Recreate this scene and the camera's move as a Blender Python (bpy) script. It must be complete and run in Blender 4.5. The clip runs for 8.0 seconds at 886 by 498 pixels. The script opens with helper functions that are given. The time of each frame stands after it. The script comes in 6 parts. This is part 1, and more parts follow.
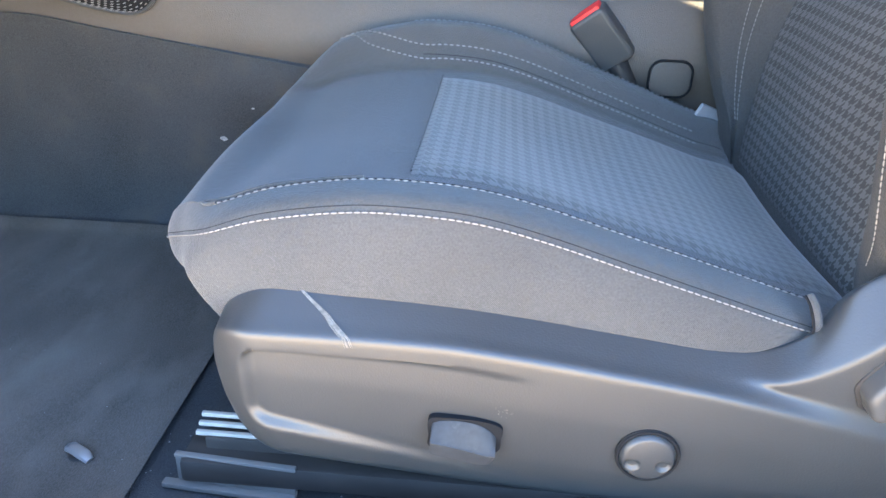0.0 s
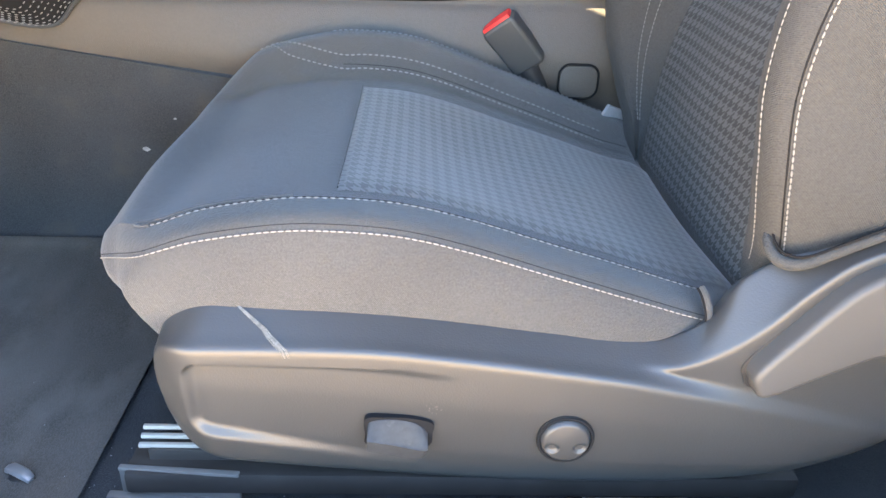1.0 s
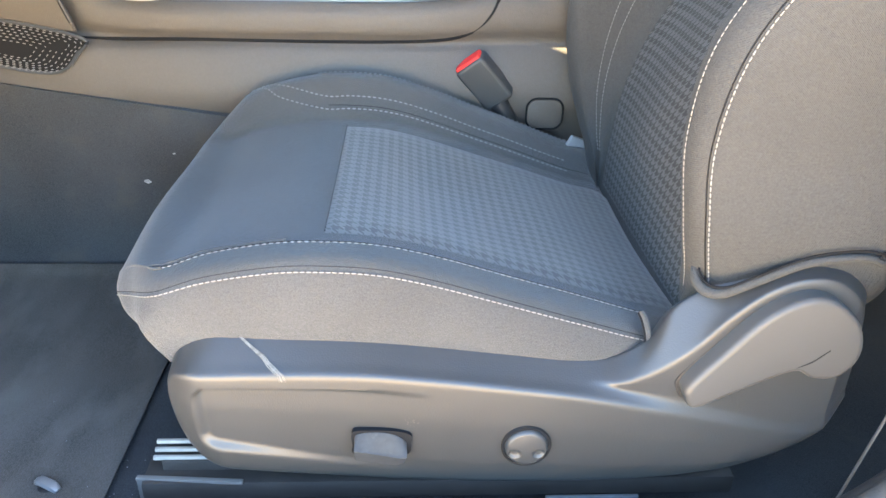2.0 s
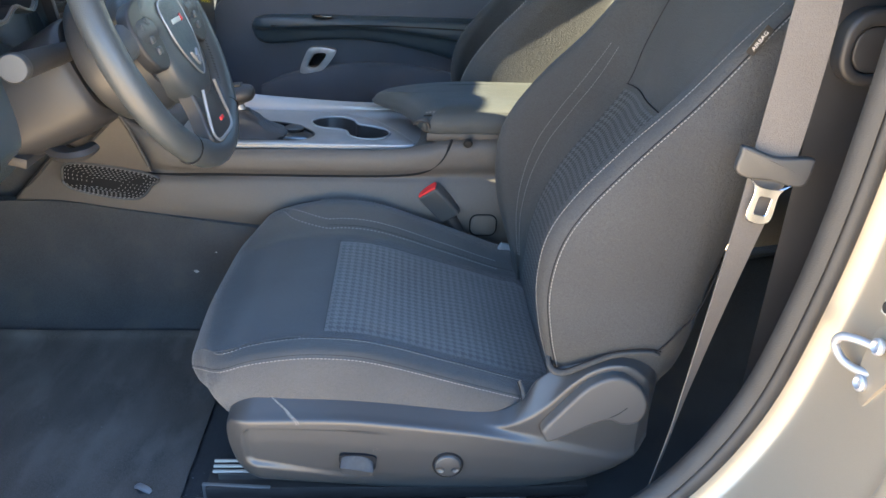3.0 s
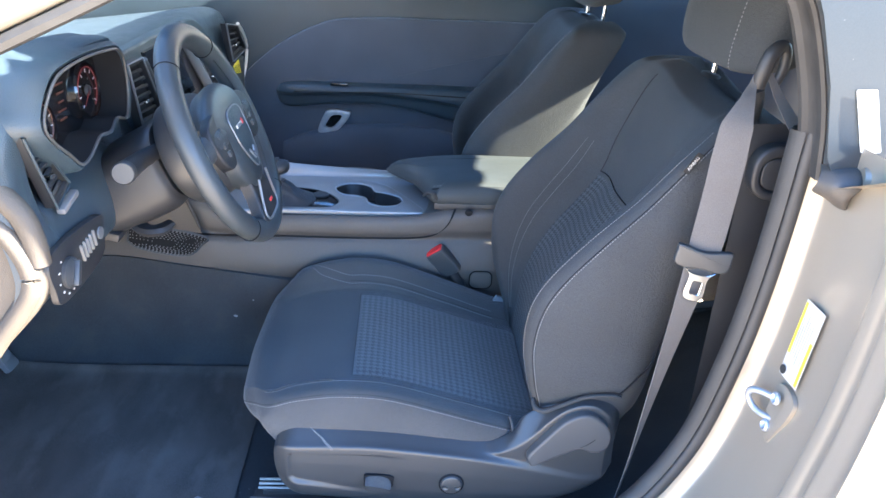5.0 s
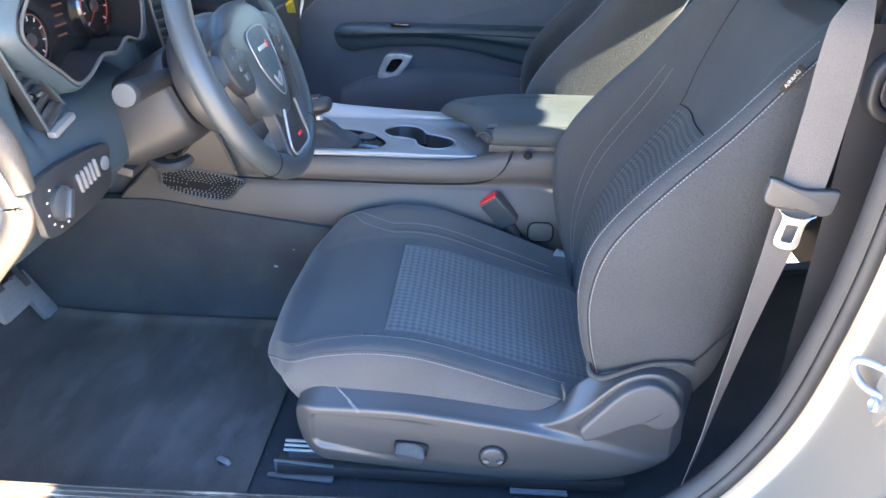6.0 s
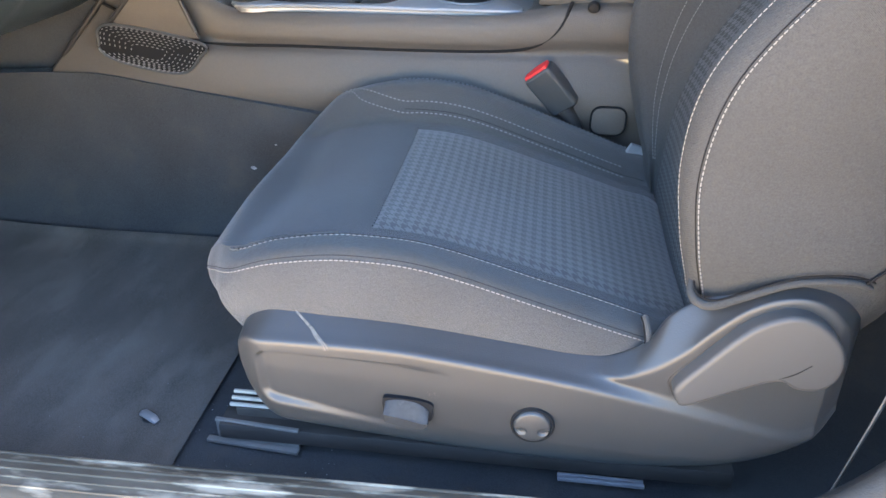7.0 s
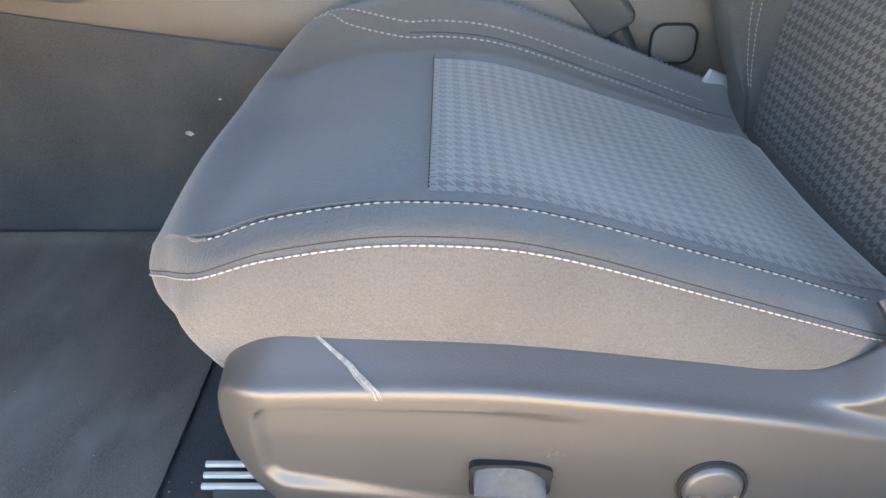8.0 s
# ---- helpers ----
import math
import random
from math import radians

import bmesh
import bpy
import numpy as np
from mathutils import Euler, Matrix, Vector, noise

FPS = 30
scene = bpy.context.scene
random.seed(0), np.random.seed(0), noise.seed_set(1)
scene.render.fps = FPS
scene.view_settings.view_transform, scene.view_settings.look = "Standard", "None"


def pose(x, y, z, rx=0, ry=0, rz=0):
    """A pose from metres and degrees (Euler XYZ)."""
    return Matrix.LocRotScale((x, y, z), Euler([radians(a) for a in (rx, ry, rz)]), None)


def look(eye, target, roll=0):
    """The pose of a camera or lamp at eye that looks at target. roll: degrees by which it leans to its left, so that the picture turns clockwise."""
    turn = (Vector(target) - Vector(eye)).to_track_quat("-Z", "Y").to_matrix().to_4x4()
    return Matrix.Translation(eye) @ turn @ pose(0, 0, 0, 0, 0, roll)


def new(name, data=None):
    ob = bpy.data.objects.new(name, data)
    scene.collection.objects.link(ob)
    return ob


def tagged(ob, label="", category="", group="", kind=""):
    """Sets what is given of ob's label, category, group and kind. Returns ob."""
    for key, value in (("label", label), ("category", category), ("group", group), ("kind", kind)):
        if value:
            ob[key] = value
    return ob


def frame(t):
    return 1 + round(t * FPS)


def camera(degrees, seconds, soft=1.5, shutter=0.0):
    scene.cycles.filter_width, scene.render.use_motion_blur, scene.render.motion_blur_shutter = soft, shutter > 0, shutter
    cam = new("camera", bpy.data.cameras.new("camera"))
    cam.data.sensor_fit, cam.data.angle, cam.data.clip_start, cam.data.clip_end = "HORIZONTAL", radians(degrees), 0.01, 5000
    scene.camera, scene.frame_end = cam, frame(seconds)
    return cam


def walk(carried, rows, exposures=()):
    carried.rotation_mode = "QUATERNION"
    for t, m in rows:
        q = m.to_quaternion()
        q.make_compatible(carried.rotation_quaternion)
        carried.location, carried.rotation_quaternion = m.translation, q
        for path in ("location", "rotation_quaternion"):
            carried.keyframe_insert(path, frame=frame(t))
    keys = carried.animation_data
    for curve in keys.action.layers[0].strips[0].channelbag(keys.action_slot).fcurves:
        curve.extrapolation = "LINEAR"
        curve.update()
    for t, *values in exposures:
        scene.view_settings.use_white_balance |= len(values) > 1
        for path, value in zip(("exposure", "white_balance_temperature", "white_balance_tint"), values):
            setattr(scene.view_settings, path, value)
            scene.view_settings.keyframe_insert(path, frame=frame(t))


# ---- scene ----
cam = camera(61.5, 8.0)
PATH = [
    (0, (0.035, 0.031, 0.451), (-0.077, 1.817, -0.443), 2.1),
    (0.5, (0.031, 0.013, 0.487), (0.042, 1.794, -0.423), 2.3),
    (1, (0.036, 0.005, 0.484), (0.12, 1.778, -0.437), 2.5),
    (1.2, (0.041, 0.009, 0.485), (0.135, 1.779, -0.44), 2.5),
    (2.3, (0.051, -0.147, 0.613), (0.16, 1.622, -0.314), 1.7),
    (2.5, (0.074, -0.229, 0.668), (0.18, 1.55, -0.24), 1.6),
    (3, (0.089, -0.366, 0.83), (0.196, 1.427, -0.049), 2.1),
    (3.5, (0.048, -0.489, 0.919), (0.174, 1.33, 0.098), 3.1),
    (4, (0.049, -0.547, 0.997), (0.181, 1.272, 0.175), 3.3),
    (4.2, (0.039, -0.552, 0.996), (0.208, 1.268, 0.185), 4.0),
    (5.3, (0.059, -0.566, 1.009), (0.138, 1.241, 0.156), 2.3),
    (5.5, (0.068, -0.554, 1.002), (0.1, 1.247, 0.131), 1.9),
    (6, (0.124, -0.436, 0.901), (0.021, 1.341, -0.012), 0.9),
    (6.5, (0.182, -0.285, 0.771), (-0.042, 1.452, -0.195), 0.0),
    (7, (0.14, -0.131, 0.616), (-0.09, 1.597, -0.365), 0.1),
    (7.5, (0.071, 0.007, 0.5), (-0.096, 1.738, -0.489), 0.3),
    (8, (-0.012, 0.108, 0.464), (-0.014, 1.835, -0.546), -0.0),
]
EXPOSURES = [(0, 5.05, 6100, 10), (0.5, 5.05, 6700, 11), (1.2, 5.1, 7000, 12), (2.5, 5.2, 6650, 6), (3.0, 4.2, 5950, 8), (3.5, 4.22, 5650, 10), (4.2, 4.25, 5100, 9), (5.5, 4.22, 5000, 11), (6.0, 4.58, 5200, 11), (6.5, 4.75, 5650, 12), (7.0, 4.68, 6300, 11), (7.5, 5.05, 7150, 12), (8, 5.07, 7450, 12)]
walk(cam, [(t, look(eye, target, roll)) for t, eye, target, roll in PATH], EXPOSURES)

# ---- world, sun, exposure ----
SUN_TURN, SUN_RISE = 5.5, 32.5   # degrees off the car's axis towards the open door, and above the horizon
world = bpy.data.worlds.new("sky")
world.use_nodes = True
scene.world = world
_n = world.node_tree.nodes
_sky = _n.new("ShaderNodeTexSky")
_sky.sky_type = "NISHITA"
_sky.sun_disc = False
_sky.ozone_density = 3.0
_sky.dust_density = 0.3
_sky.sun_elevation = radians(SUN_RISE)
_sky.sun_rotation = radians(90 + SUN_TURN)
world.node_tree.links.new(_sky.outputs[0], _n["Background"].inputs[0])
_n["Background"].inputs[1].default_value = 0.07
sun_data = bpy.data.lights.new("sun", "SUN")
sun_data.energy, sun_data.angle, sun_data.color = 5.0, radians(0.6), (1.0, 0.80, 0.55)
sun = new("sun", sun_data)
_a, _e = radians(SUN_TURN), radians(SUN_RISE)
sun.matrix_world = look(Vector((math.cos(_a) * math.cos(_e), -math.sin(_a) * math.cos(_e), math.sin(_e))) * 20, (0, 0, 0))

# ---- materials ----
def material(name, base, rough=0.6, metal=0.0, coat=0.0, sheen=0.0, spec=0.5, grain=0.0, grain_size=400.0, var=0.15, var_size=6.0,
             bump=0.0, bump_size=900.0, kind="noise", second=None, second_at=(0.55, 0.7), second_size=5.0, stretch=(1, 1, 1), rv=0.07):
    """A surface with fine grain, broad variation and relief; second is a colour of stains or dust laid over it in patches."""
    m = bpy.data.materials.new(name)
    m.use_nodes = True
    nt, ns = m.node_tree, m.node_tree.nodes
    b = ns["Principled BSDF"]
    b.inputs["Roughness"].default_value = rough
    b.inputs["Metallic"].default_value = metal
    b.inputs["Coat Weight"].default_value = coat
    b.inputs["Coat Roughness"].default_value = 0.08
    b.inputs["Sheen Weight"].default_value = sheen
    b.inputs["Sheen Roughness"].default_value = 0.4
    b.inputs["Specular IOR Level"].default_value = spec
    tc = ns.new("ShaderNodeTexCoord")

    def tex(size, detail=3.0, kind="noise"):
        t = ns.new("ShaderNodeTexNoise" if kind == "noise" else "ShaderNodeTexVoronoi")
        t.inputs["Scale"].default_value = size
        if kind == "noise":
            t.inputs["Detail"].default_value = detail
        mp = ns.new("ShaderNodeMapping")
        mp.inputs["Scale"].default_value = stretch
        nt.links.new(tc.outputs["Object"], mp.inputs["Vector"])
        nt.links.new(mp.outputs[0], t.inputs["Vector"])
        return t.outputs[0]

    def mixed(fac, a, c):
        x = ns.new("ShaderNodeMix")
        x.data_type = "RGBA"
        for sock, v in ((x.inputs["Factor"], fac), (x.inputs[6], a), (x.inputs[7], c)):
            if isinstance(v, (float, int)):
                sock.default_value = v
            elif isinstance(v, tuple):
                sock.default_value = (*v, 1)
            else:
                nt.links.new(v, sock)
        return x.outputs[2]

    def ramp(v, lo, hi):
        r = ns.new("ShaderNodeMapRange")
        r.inputs["From Min"].default_value, r.inputs["From Max"].default_value = lo, hi
        nt.links.new(v, r.inputs["Value"])
        return r.outputs[0]

    dark, light = tuple(c * (1 - var) for c in base), tuple(c * (1 + var) for c in base)
    col = mixed(ramp(tex(var_size), 0.3, 0.7), dark, light)
    if grain:
        col = mixed(ramp(tex(grain_size, 2.0), 0.35, 0.65), col, mixed(grain, col, tuple(min(1, c * 2.2 + 0.01) for c in base)))
    if second:
        col = mixed(ramp(tex(second_size, 6.0), *second_at), col, second)
    nt.links.new(col, b.inputs["Base Color"])
    rr = ns.new("ShaderNodeMapRange")
    rr.inputs["To Min"].default_value, rr.inputs["To Max"].default_value = max(0.02, rough - rv), min(1, rough + rv)
    nt.links.new(tex(var_size * 4), rr.inputs["Value"])
    nt.links.new(rr.outputs[0], b.inputs["Roughness"])
    if bump:
        bn = ns.new("ShaderNodeBump")
        bn.inputs["Strength"].default_value, bn.inputs["Distance"].default_value = bump, 0.0012
        nt.links.new(tex(bump_size, 2.0, kind), bn.inputs["Height"])
        nt.links.new(bn.outputs[0], b.inputs["Normal"])
    return m


def cloth(name, dark, light, pitch=0.0115, twill=1400.0, check=True, sheen=0.05, ribbed=0.35, nap=0.5):
    """Woven cloth: a fine twill rib, and with check a houndstooth of that pitch along the weave of its panel."""
    m = bpy.data.materials.new(name)
    m.use_nodes = True
    nt, ns = m.node_tree, m.node_tree.nodes
    b = ns["Principled BSDF"]
    b.inputs["Roughness"].default_value = 0.85
    b.inputs["Specular IOR Level"].default_value = 0.25
    b.inputs["Sheen Weight"].default_value = sheen
    b.inputs["Sheen Roughness"].default_value = 0.45
    tc, sep = ns.new("ShaderNodeTexCoord"), ns.new("ShaderNodeSeparateXYZ")
    nt.links.new(tc.outputs["UV" if check else "Object"], sep.inputs[0])

    def do(op, a, c=None):
        x = ns.new("ShaderNodeMath")
        x.operation = op
        for i, v in enumerate((a, c)):
            if isinstance(v, (int, float)):
                x.inputs[i].default_value = v
            elif v is not None:
                nt.links.new(v, x.inputs[i])
        return x.outputs[0]

    noise_tex = ns.new("ShaderNodeTexNoise")
    noise_tex.inputs["Scale"].default_value = 9
    noise_tex.inputs["Detail"].default_value = 5
    nt.links.new(tc.outputs["Object"], noise_tex.inputs["Vector"])
    fuzz = ns.new("ShaderNodeTexNoise")
    fuzz.inputs["Scale"].default_value = 700
    nt.links.new(tc.outputs["Object"], fuzz.inputs["Vector"])
    u, v = sep.outputs[0], sep.outputs[1]
    rib = do("SINE", do("MULTIPLY", do("ADD", do("ADD", u, v), sep.outputs[2]), twill))
    rgb = ns.new("ShaderNodeMix")
    rgb.data_type = "RGBA"
    rgb.inputs[6].default_value, rgb.inputs[7].default_value = (*dark, 1), (*light, 1)
    if check:
        a = do("DIVIDE", u, pitch)
        c = do("DIVIDE", v, pitch)
        warp = do("LESS_THAN", do("FRACT", a), 0.5)
        weft = do("LESS_THAN", do("FRACT", c), 0.5)
        pick = do("LESS_THAN", do("FRACT", do("MULTIPLY", do("ADD", a, c), 2.0)), 0.5)
        f = do("ADD", do("MULTIPLY", warp, pick), do("MULTIPLY", weft, do("SUBTRACT", 1.0, pick)))
        f = do("ADD", do("MULTIPLY", f, 0.72), do("MULTIPLY", fuzz.outputs[0], 0.28))
        height = do("ADD", do("MULTIPLY", f, 1.0), do("MULTIPLY", rib, 0.15))
    else:
        f = do("ADD", do("MULTIPLY", rib, ribbed), do("SUBTRACT", do("MULTIPLY", fuzz.outputs[0], 1.6), 0.3))
        pile = ns.new("ShaderNodeTexNoise")
        pile.inputs["Scale"].default_value = 260
        nt.links.new(tc.outputs["Object"], pile.inputs["Vector"])
        f = do("ADD", f, do("MULTIPLY", do("SUBTRACT", pile.outputs[0], 0.5), 0.9 * nap))
        height = do("ADD", do("ADD", do("MULTIPLY", rib, 2.0 * ribbed), do("MULTIPLY", fuzz.outputs[0], 0.8)), do("MULTIPLY", pile.outputs[0], 2.4 * nap))
    nt.links.new(f, rgb.inputs["Factor"])
    shade = ns.new("ShaderNodeHueSaturation")
    nt.links.new(rgb.outputs[2], shade.inputs["Color"])
    nt.links.new(do("ADD", 0.8, do("MULTIPLY", noise_tex.outputs[0], 0.4)), shade.inputs["Value"])
    nt.links.new(shade.outputs[0], b.inputs["Base Color"])
    bn = ns.new("ShaderNodeBump")
    bn.inputs["Strength"].default_value, bn.inputs["Distance"].default_value = 0.3 if check else 0.75, 0.0008
    nt.links.new(height, bn.inputs["Height"])
    nt.links.new(bn.outputs[0], b.inputs["Normal"])
    return m


def glow(name, colour, power):
    m = bpy.data.materials.new(name)
    m.use_nodes = True
    b = m.node_tree.nodes["Principled BSDF"]
    b.inputs["Base Color"].default_value = (*(0.06 * c for c in colour), 1)
    b.inputs["Emission Color"].default_value = (*colour, 1)
    b.inputs["Emission Strength"].default_value = power
    return m


def glass(name, tint=(0.9, 0.95, 0.93), rough=0.02):
    m = bpy.data.materials.new(name)
    m.use_nodes = True
    b = m.node_tree.nodes["Principled BSDF"]
    b.inputs["Base Color"].default_value = (*tint, 1)
    b.inputs["Roughness"].default_value = rough
    b.inputs["Transmission Weight"].default_value = 1.0
    b.inputs["IOR"].default_value = 1.45
    return m


# One seat cloth in two tones: lighter on the lit cushion, darker on the shaded back.
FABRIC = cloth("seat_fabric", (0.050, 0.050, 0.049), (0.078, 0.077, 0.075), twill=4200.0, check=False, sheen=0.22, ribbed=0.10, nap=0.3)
FABRIC_SHADED = cloth("seat_fabric_shaded", (0.037, 0.038, 0.0385), (0.057, 0.0585, 0.059), twill=4200.0, check=False, sheen=0.03, ribbed=0.06, nap=0.6)
# The same houndstooth twice, light and shade put into its two colours.
CHECK_LIT = cloth("seat_check_lit", (0.060, 0.060, 0.059), (0.138, 0.138, 0.135), sheen=0.30)
CHECK_SHADED = cloth("seat_check_shaded", (0.026, 0.027, 0.028), (0.088, 0.091, 0.093), sheen=0.02)
WEB = cloth("belt_webbing", (0.104, 0.094, 0.085), (0.138, 0.126, 0.115), twill=4600.0, check=False, ribbed=0.03, nap=0.0)
CARPET = material("carpet", (0.064, 0.058, 0.051), 0.95, sheen=0.12, spec=0.1, grain=0.4, grain_size=900, var=0.4, var_size=9, bump=0.7, bump_size=900,
                  second=(0.118, 0.109, 0.096), second_at=(0.53, 0.72), second_size=12.0, stretch=(1.3, 0.6, 1))
CARPET_PLAIN = material("plain_carpet", (0.034, 0.036, 0.038), 0.95, sheen=0.12, spec=0.1, grain=0.4, grain_size=900, var=0.25, var_size=8, bump=0.8, bump_size=900,
                        second=(0.062, 0.058, 0.052), second_at=(0.56, 0.80), second_size=16.0)
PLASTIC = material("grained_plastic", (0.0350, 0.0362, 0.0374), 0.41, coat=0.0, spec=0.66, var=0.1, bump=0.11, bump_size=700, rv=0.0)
LEVER_GREY = material("smooth_grey_plastic", (0.066, 0.064, 0.062), 0.42, spec=0.42, var=0.06, bump=0.06, bump_size=700, rv=0.0)
PLASTIC_SOFT = material("soft_plastic", (0.047, 0.050, 0.052), 0.48, var=0.12, bump=0.18, bump_size=800, kind="voronoi")
# The warm tan stands in for sunlight on the dashboard's end.
END_SUNLIT = material("sunlit_end_plastic", (0.085, 0.071, 0.054), 0.62, spec=0.35, var=0.12, bump=0.3, bump_size=500, kind="voronoi")
DARK_PLASTIC = material("dark_plastic", (0.022, 0.022, 0.023), 0.5, var=0.1, bump=0.15, bump_size=900)
GLOSS_BLACK = material("gloss_black", (0.008, 0.008, 0.009), 0.12, coat=0.4, var=0.05)
DASH = material("dash_plastic", (0.033, 0.047, 0.058), 0.38, var=0.12, bump=0.35, bump_size=800, kind="voronoi")
CONSOLE = material("console_plastic", (0.062, 0.055, 0.048), 0.5, var=0.1, bump=0.3, bump_size=900, kind="voronoi", grain=0.06, grain_size=300)
LEATHER = material("black_leather", (0.040, 0.047, 0.052), 0.40, var=0.12, bump=0.16, bump_size=650, kind="voronoi")
DOOR_CLOTH = material("door_cloth", (0.078, 0.089, 0.112), 0.85, sheen=0.3, spec=0.2, var=0.12, bump=0.4, bump_size=900)
SILVER_TRIM = material("satin_silver_trim", (0.25, 0.25, 0.252), 0.42, metal=0.5, var=0.05, var_size=12)
CHROME = material("bright_metal", (0.75, 0.76, 0.78), 0.14, metal=1.0, var=0.04)
STEEL = material("zinc_steel", (0.42, 0.43, 0.45), 0.42, metal=0.5, var=0.15, var_size=40, bump=0.1, bump_size=300)
PAINT = material("silver_body_paint", (0.318, 0.281, 0.220), 0.36, metal=0.4, coat=0.35, var=0.03, var_size=3, grain=0.06, grain_size=1500)
RUBBER = material("black_rubber", (0.018, 0.017, 0.016), 0.75, spec=0.2, var=0.15, bump=0.2, bump_size=500)
SEAL_GREY = material("weathered_seal", (0.027, 0.026, 0.025), 0.55, var=0.2, var_size=25, bump=0.25, bump_size=500)
SCUFF = material("scuffed_sill_plastic", (0.108, 0.086, 0.062), 0.65, spec=0.2, var=0.35, var_size=14, bump=0.5, bump_size=120,
                 second=(0.44, 0.36, 0.26), second_at=(0.51, 0.62), second_size=22.0, stretch=(0.5, 1.8, 1.8))
THREAD = material("pale_thread", (0.200, 0.194, 0.186), 0.8, var=0.1, var_size=300)
THREAD_GREY = material("grey_thread", (0.16, 0.16, 0.16), 0.8, var=0.1, var_size=300)
LID = material("padded_vinyl", (0.038, 0.043, 0.044), 0.58, spec=0.4, var=0.12, bump=0.4, bump_size=650, kind="voronoi")
GAITER = material("dark_soft_leather", (0.022, 0.022, 0.024), 0.42, var=0.15, bump=0.4, bump_size=650, kind="voronoi")
SEAM = material("seam_shadow_cloth", (0.014, 0.014, 0.015), 0.9, spec=0.1, var=0.1)
RED = material("red_plastic", (0.62, 0.03, 0.03), 0.4, var=0.05)
WHITE = material("white_vinyl", (0.52, 0.50, 0.45), 0.5, var=0.03)
YELLOW = material("yellow_vinyl", (0.80, 0.66, 0.03), 0.5, var=0.03)
INK = material("black_print", (0.02, 0.02, 0.02), 0.6, var=0.05)
GREY_INK = material("grey_print", (0.35, 0.35, 0.35), 0.6, var=0.05)
SCRATCH = material("pale_scuff", (0.140, 0.133, 0.118), 0.65, var=0.35, var_size=260)
RAIL = material("dull_rail_steel", (0.030, 0.026, 0.023), 0.6, var=0.2, var_size=30)
PADDLE = material("worn_switch_plastic", (0.032, 0.034, 0.037), 0.5, spec=0.26, var=0.2, var_size=180, second=(0.055, 0.055, 0.055), second_at=(0.60, 0.72), second_size=140)
FOOT = material("grey_zinc_foot", (0.15, 0.145, 0.135), 0.5, metal=0.1, var=0.1, var_size=40)
BARE = material("bare_steel_lip", (0.40, 0.38, 0.34), 0.5, metal=0.25, var=0.12, var_size=60)
LINT = material("pale_lint", (0.22, 0.22, 0.225), 0.95, grain=0.3, grain_size=900, var=0.3, var_size=200, bump=0.8, bump_size=1200)
GROUND = material("sunlit_concrete", (0.60, 0.47, 0.32), 0.9, var=0.12, var_size=1.5, grain=0.1, grain_size=60, bump=0.3, bump_size=40)
GLASS = glass("window_glass", (0.68, 0.78, 0.80))
# Opaque pane with sparse pale flecks; its flat grey stands in for reflected sky.
TINT = material("tinted_glass_sky_grey", (0.034, 0.038, 0.040), 0.30, spec=0.35, var=0.06, var_size=4, grain=0.08, grain_size=500, second=(0.2, 0.2, 0.19), second_at=(0.72, 0.76), second_size=45)
SATIN = material("satin_silver_plastic", (0.26, 0.27, 0.28), 0.38, metal=0.25, var=0.05, var_size=12)
REAR_GLASS = bpy.data.materials.new("dark_rear_glass")
REAR_GLASS.use_nodes = True
_t = REAR_GLASS.node_tree
_clear, _shine, _mix = _t.nodes.new("ShaderNodeBsdfTransparent"), _t.nodes.new("ShaderNodeBsdfGlossy"), _t.nodes.new("ShaderNodeMixShader")
_clear.inputs[0].default_value = (0.80, 0.82, 0.74, 1)
_shine.inputs["Roughness"].default_value = 0.03
_mix.inputs[0].default_value = 0.06
_t.links.new(_clear.outputs[0], _mix.inputs[1])
_t.links.new(_shine.outputs[0], _mix.inputs[2])
_t.links.new(_mix.outputs[0], _t.nodes["Material Output"].inputs[0])
GAUGE_RED = glow("gauge_red_glow", (0.9, 0.06, 0.03), 0.008)
GAUGE_AMBER = glow("gauge_amber_glow", (0.8, 0.25, 0.1), 0.004)

# ---- mesh tools; the plan is drawn in units of 1.08 m ----
K = 1.08


def V(*p):
    return Vector(p)


def spline(pts, n, closed=False):
    """n points of a Catmull-Rom curve through the given points."""
    p = np.asarray(pts, float)
    m = len(p)
    spans = m if closed else m - 1
    out = []
    for t in np.linspace(0, spans, n, endpoint=not closed):
        i = min(int(t), spans - 1)
        f = t - i
        if closed:
            a, b, c, d = (p[(i + k) % m] for k in (-1, 0, 1, 2))
        else:
            b, c = p[i], p[i + 1]
            a = p[i - 1] if i else 2 * b - c
            d = p[i + 2] if i + 2 < m else 2 * c - b
        out.append(0.5 * (2 * b + (c - a) * f + (2 * a - 5 * b + 4 * c - d) * f * f + (3 * b - a - 3 * c + d) * f ** 3))
    return np.array(out)


def net(rows, nu, nv, closed=False):
    """A fine grid of points through a net of control points: nu along the rows, nv along each row."""
    fine = np.array([spline(r, nv, closed) for r in rows])
    return np.array([spline(fine[:, j], nu) for j in range(fine.shape[1])]).transpose(1, 0, 2)


